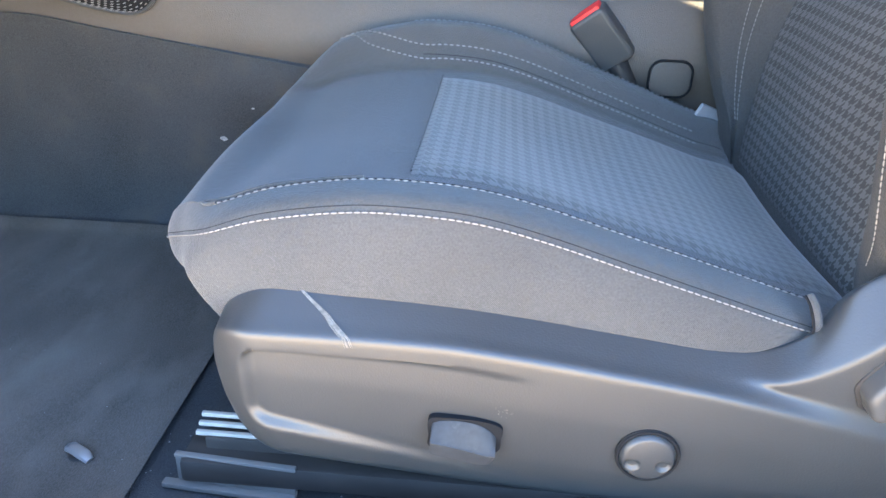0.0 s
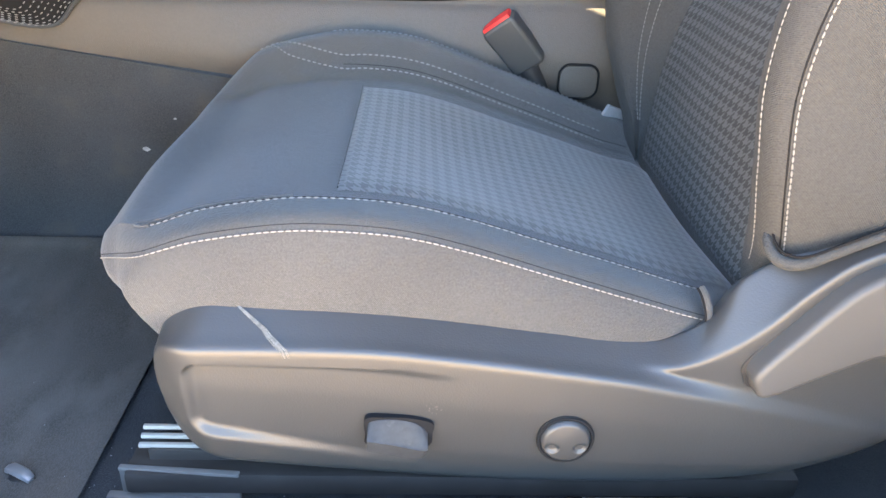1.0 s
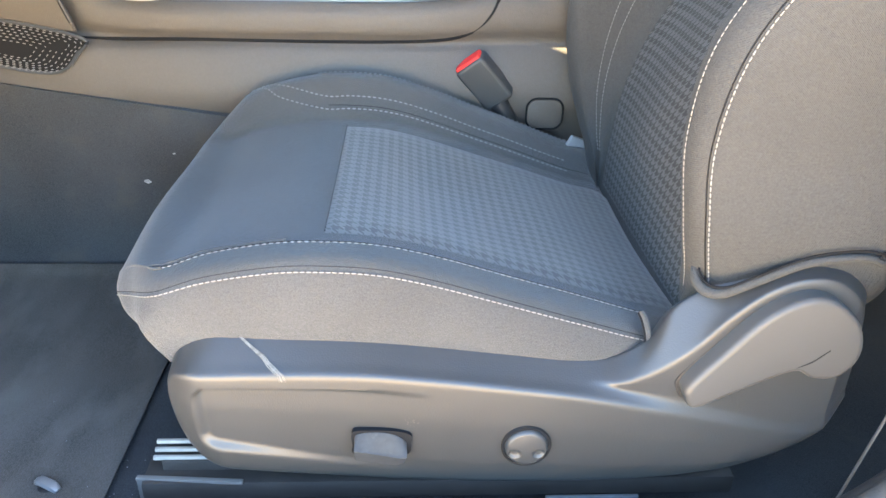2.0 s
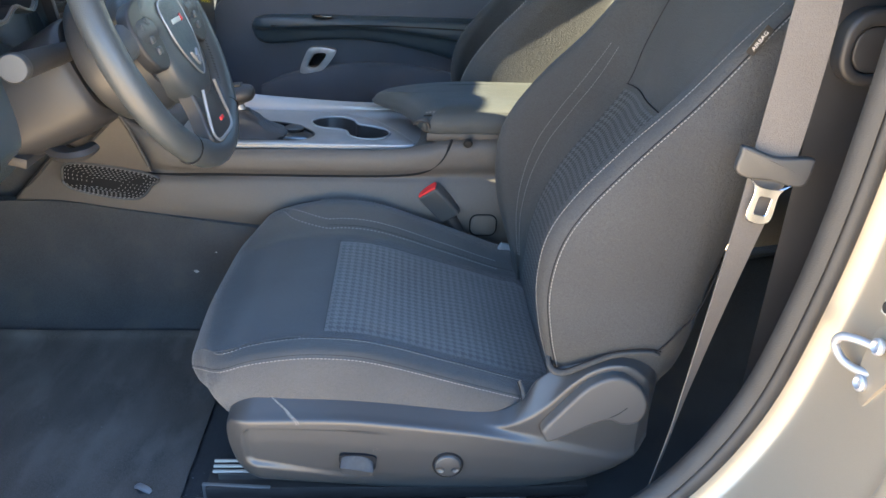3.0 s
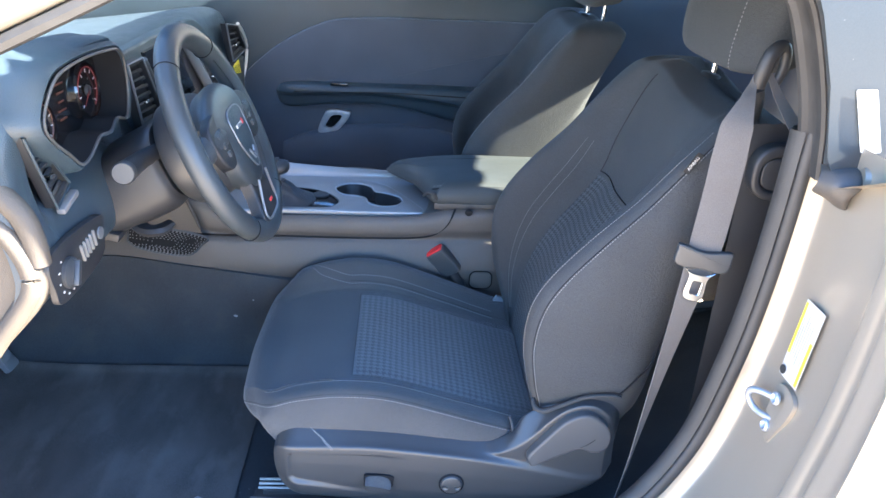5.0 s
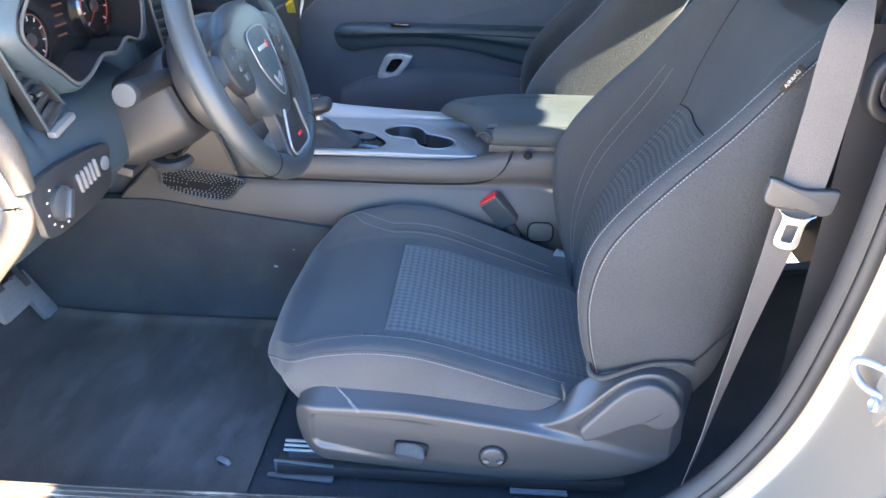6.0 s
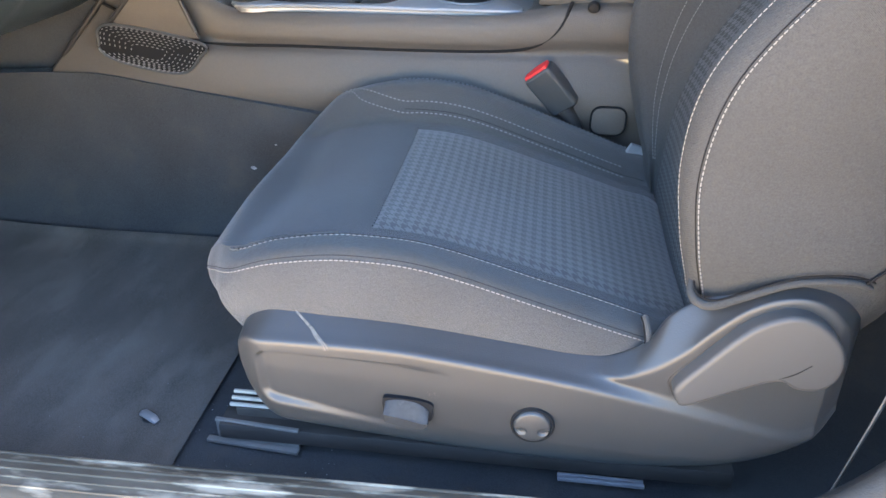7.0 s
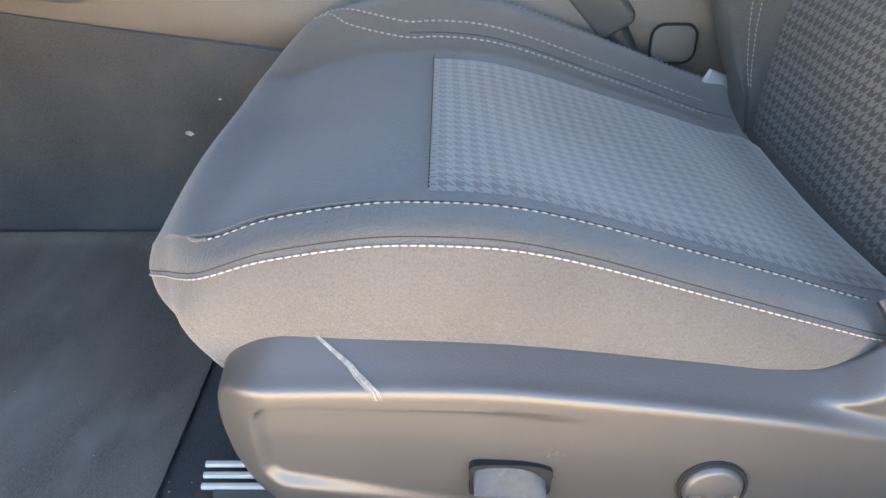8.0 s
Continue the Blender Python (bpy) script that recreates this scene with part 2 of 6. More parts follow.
def skin(g, closed=False, cap=False, flip=False):
    """A bmesh over a grid of points."""
    bm = bmesh.new()
    vs = [[bm.verts.new(p) for p in r] for r in g]
    nu, nv = len(vs), len(vs[0])
    for i in range(nu - 1):
        for j in range(nv if closed else nv - 1):
            q = [vs[i][j], vs[i + 1][j], vs[i + 1][(j + 1) % nv], vs[i][(j + 1) % nv]]
            try:
                bm.faces.new(q[::-1] if flip else q)
            except ValueError:
                pass
    if cap:
        for r in (vs[0], vs[-1]):
            try:
                bm.faces.new(r)
            except ValueError:
                pass
    bmesh.ops.recalc_face_normals(bm, faces=bm.faces)
    return bm


def tube(path, r, seg=8, n=0, closed=False, wide=1.0, up=(0, 0, 1), cap=True):
    """A round or flattened bar along a path; r is one radius or one for each given point; wide stretches it across up."""
    p = spline(path, n, closed) if n else np.asarray(path, float)
    rr = np.full(len(p), r) if np.isscalar(r) else np.interp(np.linspace(0, 1, len(p)), np.linspace(0, 1, len(r)), r)
    rows = []
    for i in range(len(p)):
        a = p[(i - 1) % len(p)] if closed or i else p[i]
        b = p[(i + 1) % len(p)] if closed or i < len(p) - 1 else p[i]
        t = b - a
        t = t / (np.linalg.norm(t) + 1e-12)
        s = np.cross(t, up)
        s = s / (np.linalg.norm(s) + 1e-12)
        w = np.cross(s, t)
        rows.append([p[i] + rr[i] * (wide * math.cos(2 * math.pi * k / seg) * s + math.sin(2 * math.pi * k / seg) * w) for k in range(seg)])
    if closed:
        rows.append(rows[0])
    bm = skin(rows, True, cap and not closed)
    if closed:
        bmesh.ops.remove_doubles(bm, verts=bm.verts, dist=1e-5)
    return bm


def lathe(profile, centre, axis, seg=24):
    """A turned form: profile of (radius, height along the axis)."""
    q = Vector(axis).normalized().to_track_quat("Z", "Y")
    rows = []
    for r, h in profile:
        rows.append([Vector(centre) + q @ Vector((max(r, 1e-5) * math.cos(2 * math.pi * k / seg), max(r, 1e-5) * math.sin(2 * math.pi * k / seg), h)) for k in range(seg)])
    bm = skin(rows, True, True)
    return bm


def frame_of(plane):
    return {"xy": (V(1, 0, 0), V(0, 1, 0), V(0, 0, 1)), "xz": (V(1, 0, 0), V(0, 0, 1), V(0, -1, 0)), "yz": (V(0, 1, 0), V(0, 0, 1), V(1, 0, 0))}[plane]


def plate(outline, plane, lo, hi, bevel=0.0, seg=2, holes=(), origin=(0, 0, 0)):
    """A flat piece with the outline (and holes), from lo to hi along the plane's normal, or in a frame of three vectors."""
    a, b, c = frame_of(plane) if isinstance(plane, str) else plane
    o = Vector(origin)
    bm = bmesh.new()
    edges = []
    for loop in (outline, *holes):
        vs = [bm.verts.new(o + a * p[0] + b * p[1] + c * lo) for p in loop]
        edges += [bm.edges.new((vs[i], vs[(i + 1) % len(vs)])) for i in range(len(vs))]
    if holes:
        bmesh.ops.triangle_fill(bm, use_beauty=True, edges=edges, normal=-c)
    else:
        bm.faces.new(bm.verts)
    ext = bmesh.ops.extrude_face_region(bm, geom=bm.faces[:])
    moved = [g for g in ext["geom"] if isinstance(g, bmesh.types.BMVert)]
    bmesh.ops.translate(bm, verts=moved, vec=c * (hi - lo))
    bmesh.ops.recalc_face_normals(bm, faces=bm.faces)
    if bevel:
        top = set(moved)
        sharp = [e for e in bm.edges if e.calc_face_angle(0) > 0.7 and (e.verts[0] in top and e.verts[1] in top)]
        bmesh.ops.bevel(bm, geom=sharp, offset=bevel, segments=seg, affect="EDGES", profile=0.6)
    return bm


def box(c, s, bevel=0.004, rot=None, seg=2):
    bm = bmesh.new()
    bmesh.ops.create_cube(bm, size=1)
    for v in bm.verts:
        v.co = Vector((v.co.x * s[0], v.co.y * s[1], v.co.z * s[2]))
    if bevel:
        bmesh.ops.bevel(bm, geom=bm.edges[:], offset=bevel, segments=seg, affect="EDGES", profile=0.6)
    m = Matrix.Translation(c) @ (pose(0, 0, 0, *rot) if rot else Matrix())
    bmesh.ops.transform(bm, matrix=m, verts=bm.verts)
    return bm


def rrect(w, h, r, n=5, cx=0.0, cy=0.0):
    out = []
    for k, (sx, sy) in enumerate(((1, 1), (-1, 1), (-1, -1), (1, -1))):
        for i in range(n + 1):
            t = math.pi / 2 * (k + i / n)
            out.append((cx + sx * (w / 2 - r) + r * math.cos(t), cy + sy * (h / 2 - r) + r * math.sin(t)))
    return out


def joined(*bms):
    out = bmesh.new()
    for b in bms:
        me = bpy.data.meshes.new("tmp")
        b.to_mesh(me)
        b.free()
        out.from_mesh(me)
        bpy.data.meshes.remove(me)
    return out


def part(name, bm, mat, parent=None, label="", flat=False):
    """One mesh object of the bmesh (plan units), alone or under a thing."""
    at = parent.matrix_world.translation if parent else V(0, 0, 0)
    for v in bm.verts:
        v.co = v.co * K - at
    me = bpy.data.meshes.new(name)
    bm.to_mesh(me)
    bm.free()
    me.materials.append(mat)
    if not flat:
        me.shade_smooth()
        me.set_sharp_from_angle(angle=radians(38))
    ob = new(name, me)
    if parent:
        ob.parent = parent
    if label:
        ob["label"] = label
    bpy.context.view_layer.update()
    return ob


def thing(name, at, label, category, group="", kind=""):
    ob = new(name)
    ob.location = Vector(at) * K
    ob.empty_display_size = 0.05
    bpy.context.view_layer.update()
    return tagged(ob, label, category, group, kind)


def alone(name, bm, mat, label, category, group="", kind="", flat=False):
    return tagged(part(name, bm, mat, None, "", flat), label, category, group, kind)


def normals(g):
    du = np.gradient(g, axis=0)
    dv = np.gradient(g, axis=1)
    n = np.cross(du, dv)
    return n / (np.linalg.norm(n, axis=2, keepdims=True) + 1e-9)


def stitches(path, lift=0.0008, step=0.0075, fill=0.66, r=0.0011, skew=0.0):
    """A row of thread stitches along a path of points."""
    p = np.asarray(path, float)
    d = np.r_[0, np.cumsum(np.linalg.norm(np.diff(p, axis=0), axis=1))]
    bm = bmesh.new()
    for s in np.arange(0, d[-1] - step, step):
        a, b = (np.array([np.interp(x, d, p[:, k]) for k in range(3)]) for x in (s, s + step * fill))
        t = Vector(b - a).normalized()
        w = t.cross(V(0, 0, 1)).normalized()
        n = w.cross(t)
        a, b = Vector(a) + w * skew, Vector(b) - w * skew
        rings = []
        for f, k in ((0.0, 0.35), (0.25, 1.0), (0.75, 1.0), (1.0, 0.35)):
            c = a.lerp(b, f)
            rings.append([bm.verts.new(c + k * r * (w * math.cos(q) + n * math.sin(q))) for q in (0.8, 2.36, 3.93, 5.5)])
        for i in range(3):
            for j in range(4):
                bm.faces.new((rings[i][j], rings[i][(j + 1) % 4], rings[i + 1][(j + 1) % 4], rings[i + 1][j]))
        bm.faces.new(rings[0][::-1])
        bm.faces.new(rings[-1])
    return bm


def patch(g, lift):
    """A sheet laid over a grid of points, lifted along its normals, with a rolled edge."""
    n = normals(g)
    nu, nv = g.shape[:2]
    f = np.ones((nu, nv))
    f[0], f[-1], f[:, 0], f[:, -1] = 0, 0, 0, 0
    bm = skin(g + n * (lift * (0.15 + 0.85 * f))[..., None])
    # weave coordinates in metres along the panel's two directions
    u = np.r_[0, np.cumsum(np.linalg.norm(np.diff(g[:, nv // 2], axis=0), axis=1))] * K
    v = np.r_[0, np.cumsum(np.linalg.norm(np.diff(g[nu // 2], axis=0), axis=1))] * K
    bm.verts.index_update()
    weave = bm.loops.layers.uv.new("weave")
    for face in bm.faces:
        for corner in face.loops:
            i, j = divmod(corner.vert.index, nv)
            corner[weave].uv = (u[i], v[j])
    return bm

# ---- the large structure ----
ground = alone("ground", plate([(-60, -60), (60, -60), (60, 60), (-60, 60)], "xy", -0.40, -0.30), GROUND, "pale sunlit concrete ground around the parked car", "ground", kind="structure")

# footwell carpet: floor, toe board and tunnel side as one sheet
rows = []
for x, z in ((-1.15, 0.32), (-1.0, 0.27), (-0.86, 0.10), (-0.74, 0.005), (-0.58, -0.002), (-0.5, -0.002), (-0.4, -0.001), (-0.2, 0.0), (0.2, -0.004), (0.55, 0.0), (0.75, 0.10), (1.0, 0.16)):
    t = max(0.17, 0.262 - 0.135 * max(0.0, x + 0.50)) if x > -0.75 else 0.33
    mid, end = z + 0.12 if z < 0.1 else z + 0.06, max(t, z + 0.08)
    rows.append([(x, 0.325, z + 0.045), (x, 0.352, z + 0.03), (x, 0.39, z), (x, 0.6, z), (x, 0.80, z + 0.004), (x, 0.852, z + 0.03), (x, 0.872, mid), (x, 0.8655, mid * 0.45 + end * 0.55), (x, 0.8615, end - 0.005), (x, 0.8635, end), (x, 0.882, end + 0.002)])
floor = alone("floor", skin(net(rows, 60, 60)), CARPET_PLAIN, "dark worn footwell carpet", "floor", kind="structure")
rows = []
for x, z in ((-1.15, 0.3), (-0.86, 0.10), (-0.74, 0.0), (0.3, 0.0), (0.75, 0.10), (1.0, 0.16)):
    rows.append([(x, 1.655, z), (x, 1.5, z), (x, 1.2, z), (x, 1.13, z + 0.03), (x, 1.105, z + 0.25)])
alone("floor", skin(net(rows, 24, 14)), CARPET_PLAIN, "dark carpet of the far footwell", "floor", kind="structure")

# floor mat with a rear edge in front of the seat
rows = []
for x, z in ((-0.80, 0.045), (-0.74, 0.014), (-0.6, 0.006), (-0.4, 0.006), (-0.231, 0.006), (-0.2285, 0.004), (-0.228, 0.0)):
    rows.append([(x, 0.40, z - 0.006), (x, 0.404, z), (x, 0.6, z + 0.001), (x, 0.79, z + 0.004), (x, 0.835, z + 0.016)])
mat_ob = thing("floor_mat", (-0.45, 0.6, 0.0), "thin black carpet floor mat with pale dusty smears", "floor mat")
part("carpet_sheet", skin(net(rows, 60, 40)), CARPET, mat_ob)
part("edge_binding", tube([(-0.2275, 0.402, -0.001), (-0.2275, 0.55, 0.0), (-0.2275, 0.82, 0.008)], 0.0030, 8, 20), DARK_PLASTIC, mat_ob)

# sill: painted step, ridged scuff plate
sill = thing("sill", (-0.1, 0.25, -0.1), "silver painted door sill with a scuffed ridged black plate", "sill", kind="structure")
prof = [(0.352, 0.030), (0.350, 0.043), (0.343, 0.050), (0.322, 0.052), (0.300, 0.050), (0.292, 0.044), (0.288, 0.034)]
part("scuff_plate", skin(net([[(x, y + 0.022 * max(0.0, x + 0.4), z) for y, z in prof] for x in (-1.0, -0.5, 0.0, 0.24, 0.30, 0.36)], 30, 24)), SCUFF, sill, "black plastic plate, ridged, scraped pale in places")
for k in range(5):
    y0 = 0.342 - 0.0092 * k
    part("ridge", tube([(x, y0 + 0.022 * max(0.0, x + 0.4), 0.0512 + 0.0008 * math.sin(k)) for x in (-1.0, -0.6, -0.3, 0.0, 0.26)], 0.0016, 6, 30), SCUFF, sill)
part("painted_step", skin(net([[(x, y, z) for y, z in ((0.293, 0.03), (0.282, 0.036), (0.262, 0.034), (0.25, 0.02), (0.235, 0.012), (0.13, 0.0), (0.10, -0.02), (0.085, -0.09), (0.10, -0.19), (0.2, -0.24))] for x in (-1.4, -0.4, 0.3, 1.6)], 12, 40)), PAINT, sill)
part("sill_seal", tube([(-1.0, 0.268, 0.036), (-0.3, 0.268, 0.036), (0.2, 0.275, 0.037), (0.30, 0.288, 0.052)], 0.0075, 8, 30), RUBBER, sill)

# rear edge of the door opening, in x and z, and the jamb swept along it
EDGE = [(0.20, 0.035), (0.30, 0.060), (0.355, 0.102), (0.400, 0.150), (0.440, 0.215), (0.470, 0.290), (0.493, 0.400), (0.506, 0.500), (0.513, 0.610), (0.516, 0.715)]
edge = spline(EDGE, 44)


def along(profile, path=edge):
    """Sweeps a profile of (outward, y) along the door opening's edge."""
    rows = []
    for i in range(len(path)):
        t = path[min(i + 1, len(path) - 1)] - path[max(i - 1, 0)]
        t = t / np.linalg.norm(t)
        n = np.array((t[1], -t[0]))
        rows.append([(path[i][0] + n[0] * o, y, path[i][1] + n[1] * o) for o, y in profile])
    return rows


jamb = thing("door_jamb", (0.55, 0.2, 0.0), "silver painted door jamb with stepped ledges behind the seat", "door jamb", kind="structure")
part("jamb_face", skin(np.array([spline(r, 100) for r in along([(-0.002, 0.312), (0.012, 0.302), (0.032, 0.294), (0.042, 0.280), (0.043, 0.235), (0.043, 0.185), (0.043, 0.160), (0.040, 0.150),
                                                     (0.033, 0.145), (0.029, 0.138), (0.030, 0.128), (0.033, 0.118), (0.031, 0.108), (0.023, 0.101), (0.018, 0.093), (0.019, 0.082), (0.021, 0.066), (0.018, 0.056), (0.010, 0.048), (0.012, 0.040), (0.06, 0.036)])])), PAINT, jamb)
part("trim_panel", skin(np.array([spline(r, 24) for r in along([(-0.003, 0.320), (0.001, 0.330), (0.012, 0.337), (0.05, 0.346), (0.12, 0.356), (0.22, 0.366)])])), DARK_PLASTIC, jamb, "dark plastic inner trim")
part("door_seal", skin(np.array([spline(r, 40) for r in along([(-0.002, 0.322), (-0.007, 0.319), (-0.007, 0.313), (-0.004, 0.307), (0.0, 0.3025), (0.003, 0.3002), (0.0045, 0.3030), (0.0058, 0.2990), (0.010, 0.2955), (0.016, 0.2945), (0.021, 0.2975)])])), SEAL_GREY, jamb, "dull grey-black rubber door seal")

# rear quarter: outer skin, inner trim, glass, roof and rear, which close the cabin
body = thing("car_body", (0.9, 0.1, -0.2), "silver painted coupe body, its roof and rear quarter", "car", kind="structure")
part("quarter_panel", skin(net([[(x0, 0.040, z), (x0 + 0.25, 0.022, z), (1.3, 0.03, z), (2.3, 0.12, z), (2.45, 0.35, z)] for x0, z in ((0.42, -0.2), (0.45, 0.08), (0.47, 0.2), (0.55, 0.4), (0.575, 0.6), (0.575, 0.712))], 16, 24)), PAINT, body)
part("quarter_ledge", skin(net([[(x, 0.032, 0.712), (x, 0.055, 0.724), (x, 0.12, 0.718), (x, 0.19, 0.690), (x, 0.24, 0.668)] for x in (0.53, 0.8, 1.2, 1.7, 2.3)], 12, 12)), PAINT, body)
part("far_side", skin(net([[(x, 1.95, z) for x in (-1.6, 0.0, 2.4)] for z in (-0.2, 0.2, 0.66)], 4, 4)), PAINT, body)
part("roof_skin", skin(net([[(x, y, z - 0.05 * ((y - 0.99) / 0.7) ** 4) for y in (0.235, 0.32, 0.5, 0.99, 1.48, 1.66, 1.73)] for x, z in ((-0.11, 0.952), (0.02, 1.0), (0.3, 1.06), (0.7, 1.07), (0.95, 1.04), (1.10, 1.00))], 14, 20)), PAINT, body)
part("roof_lining", skin(net([[(x, y, z - 0.03 - 0.05 * ((y - 0.99) / 0.7) ** 4) for y in (0.27, 0.32, 0.5, 0.99, 1.48, 1.66, 1.71)] for x, z in ((-0.10, 0.945), (0.03, 0.99), (0.3, 1.04), (0.7, 1.05), (0.95, 1.025), (1.06, 1.0))], 14, 20)), DOOR_CLOTH, body)
part("roof_rail", tube([(-0.12, 0.262, 0.918), (0.05, 0.285, 0.95), (0.25, 0.300, 0.95), (0.42, 0.300, 0.912)], 0.032, 12, 24), PAINT, body)
part("rear_deck", skin(net([[(x, y, z) for y in (0.24, 0.6, 0.99, 1.4, 1.74)] for x, z in ((1.25, 0.66), (1.4, 0.69), (1.75, 0.70), (2.4, 0.66))], 10, 10)), DOOR_CLOTH, body)
part("rear_pillar", skin(net([[(1.03, y, 1.012), (1.45, y - 0.02, 0.86), (1.9, y - 0.06, 0.68)] for y in (0.60, 0.45, 0.33, 0.25)] + [[(1.1, 0.245, 0.94), (1.2, 0.24, 0.80), (1.3, 0.235, 0.66)]], 8, 10)), PAINT, body)
part("rear_pillar", skin(net([[(1.03, y, 1.012), (1.45, y + 0.02, 0.86), (1.9, y + 0.06, 0.68)] for y in (1.38, 1.50, 1.62, 1.73)] + [[(0.98, 1.74, 0.94), (1.0, 1.79, 0.85), (1.1, 1.83, 0.66)]], 8, 10)), PAINT, body)

# window post at the rear of the door opening, with its seals, and the fixed quarter glass
post_line = spline([(0.525, 0.664), (0.521, 0.694), (0.516, 0.725), (0.504, 0.770), (0.481, 0.832), (0.462, 0.866), (0.42, 0.915), (0.34, 0.955), (0.2, 0.985), (0.02, 0.985)], 50)


def on_post(profile, closed=True):
    """A strip along the post: profile of (outward, y), leaning in towards the roof."""
    g = np.array(along(profile, post_line))
    g[..., 1] = 0.315 - (0.315 - g[..., 1]) * 0.74
    g[..., 1] += 0.45 * np.clip(g[..., 2] - 0.87, 0, 1)
    return skin(g, closed, closed)


part("window_post", on_post([(0.002, 0.298), (0.006, 0.290), (0.007, 0.278), (0.006, 0.266), (0.009, 0.261), (0.02, 0.262), (0.045, 0.30)]), SEAL_GREY, body, "flat dark grey pillar strip")
part("post_seal", on_post([(0.0, 0.315), (-0.005, 0.308), (-0.004, 0.300), (0.003, 0.297), (0.012, 0.305), (0.012, 0.318)]), SEAL_GREY, body, "dull black rubber seal")
part("post_strip", on_post([(0.010, 0.258), (0.009, 0.252), (0.010, 0.243), (0.014, 0.239), (0.022, 0.242), (0.022, 0.258)]), PLASTIC_SOFT, body, "grey narrow strip beside the glass")
part("glass_seal", on_post([(0.012, 0.2385), (0.013, 0.234), (0.019, 0.232), (0.024, 0.236), (0.022, 0.240)]), RUBBER, body)
part("pillar_lining", on_post([(0.004, 0.318), (0.03, 0.335), (0.09, 0.345), (0.20, 0.350), (0.5, 0.36)], False), DOOR_CLOTH, body, "dark cloth pillar lining")
part("corner_cap", skin(net([[(0.526, 0.268, 0.688), (0.536, 0.258, 0.690), (0.556, 0.258, 0.692), (0.566, 0.262, 0.690)], [(0.522, 0.256, 0.682), (0.534, 0.240, 0.685), (0.556, 0.236, 0.687), (0.566, 0.250, 0.686)], [(0.518, 0.252, 0.670), (0.532, 0.230, 0.673), (0.556, 0.226, 0.676), (0.566, 0.245, 0.676)],
                             [(0.520, 0.260, 0.658), (0.532, 0.236, 0.658), (0.545, 0.229, 0.658), (0.563, 0.248, 0.661)], [(0.538, 0.260, 0.650), (0.543, 0.246, 0.645), (0.553, 0.240, 0.643), (0.562, 0.252, 0.649)]], 18, 18)), CONSOLE, body, "creased dull rubber corner cap")
part("waist_strip", tube([(0.556, 0.232, 0.684), (0.62, 0.215, 0.689), (0.8, 0.19, 0.694), (1.2, 0.17, 0.700)], 0.012, 10, 20), PAINT, body, "sunlit painted waist moulding")
quarter_glass = plate([(0.530, 0.686), (1.30, 0.690), (1.12, 0.90), (0.95, 0.965), (0.405, 0.965), (0.453, 0.905), (0.477, 0.850), (0.503, 0.780), (0.521, 0.700)], "xz", -0.002, 0.002)
for v in quarter_glass.verts:
    v.co.y += 0.2515 + 0.22 * max(0.0, v.co.z - 0.87)
part("quarter_lining", skin(net([[(x, 0.275 + 0.22 * max(0.0, z - 0.87), z) for x in (0.54, 0.8, 1.1, 1.3)] for z in (0.69, 0.72, 0.78, 0.88, 0.965)], 10, 8)), DARK_PLASTIC, body, "dark lining inside the quarter window")
window_1 = thing("window_1", (0.8, 0.15, 0.735), "fixed tinted quarter window with a white sticker", "window", kind="structure")
pane = part("pane", quarter_glass, TINT, window_1)
stk = (Vector((0.95, 0.0, 0.05)).normalized(), Vector((-0.33, 0.0, 0.944)), Vector((0, -1, 0)))
part("sticker", plate(rrect(0.0235, 0.0735, 0.002), stk, 0.0026, 0.0030, origin=(0.556, 0.2515, 0.743)), WHITE, window_1, "white paper sticker with grey print")
for k in range(5):
    h = 0.040 - 0.010 * (k % 3)
    part("print_bar", plate(rrect(0.0016 if k % 2 else 0.0026, h, 0.0004, 2, -0.0080 + 0.0040 * k, 0.018 - h / 2 - 0.006 * (k % 2)), stk, 0.0032, 0.0035, origin=(0.556, 0.2515, 0.743)), GREY_INK, window_1)
part("rear_window", skin(net([[(1.10, y, 0.995), (1.45, y, 0.87), (1.9, y, 0.69)] for y in (0.30, 0.99, 1.68)], 8, 8)), REAR_GLASS, body)

# front pillar and windscreen
pillar = [(-1.05, 0.10, 0.52), (-0.8, 0.12, 0.60), (-0.55, 0.155, 0.70), (-0.30, 0.20, 0.82), (-0.10, 0.26, 0.92), (0.06, 0.31, 0.985)]
part("front_pillar", tube([(x - 0.02, y - 0.005, z + 0.022) for x, y, z in pillar], 0.030, 12, 30), PAINT, body)
part("pillar_seal", tube([(x + 0.012, y + 0.004, z - 0.004) for x, y, z in pillar], 0.009, 8, 30), SEAL_GREY, body)
part("pillar_trim", tube([(x - 0.004, y + 0.045, z + 0.010) for x, y, z in pillar], 0.022, 10, 30), DOOR_CLOTH, body, "grey woven pillar trim")
part("front_pillar", tube([(x, 1.98 - y, z) for x, y, z in pillar], 0.032, 10, 30), DOOR_CLOTH, body)
screen = part("windscreen", skin(net([[(x, y, z + 0.03 * (1 - ((y - 0.99) / 0.85) ** 2)) for y in (0.16, 0.5, 0.99, 1.48, 1.82)] for x, z in ((-1.0, 0.57), (-0.5, 0.76), (-0.09, 0.945))], 10, 14)), GLASS, body)
screen.visible_shadow = False
part("bonnet", skin(net([[(x, y, z) for y in (0.06, 0.4, 0.99, 1.6, 1.92)] for x, z in ((-0.95, 0.54), (-1.3, 0.52), (-2.2, 0.42), (-2.4, 0.25), (-2.42, -0.2))], 12, 10)), PAINT, body)
part("front_wing", skin(net([[(x, 0.07, z) for x in (-2.4, -1.6, -0.95, -0.75)] for z in (-0.2, 0.2, 0.53)], 4, 6)), PAINT, body)
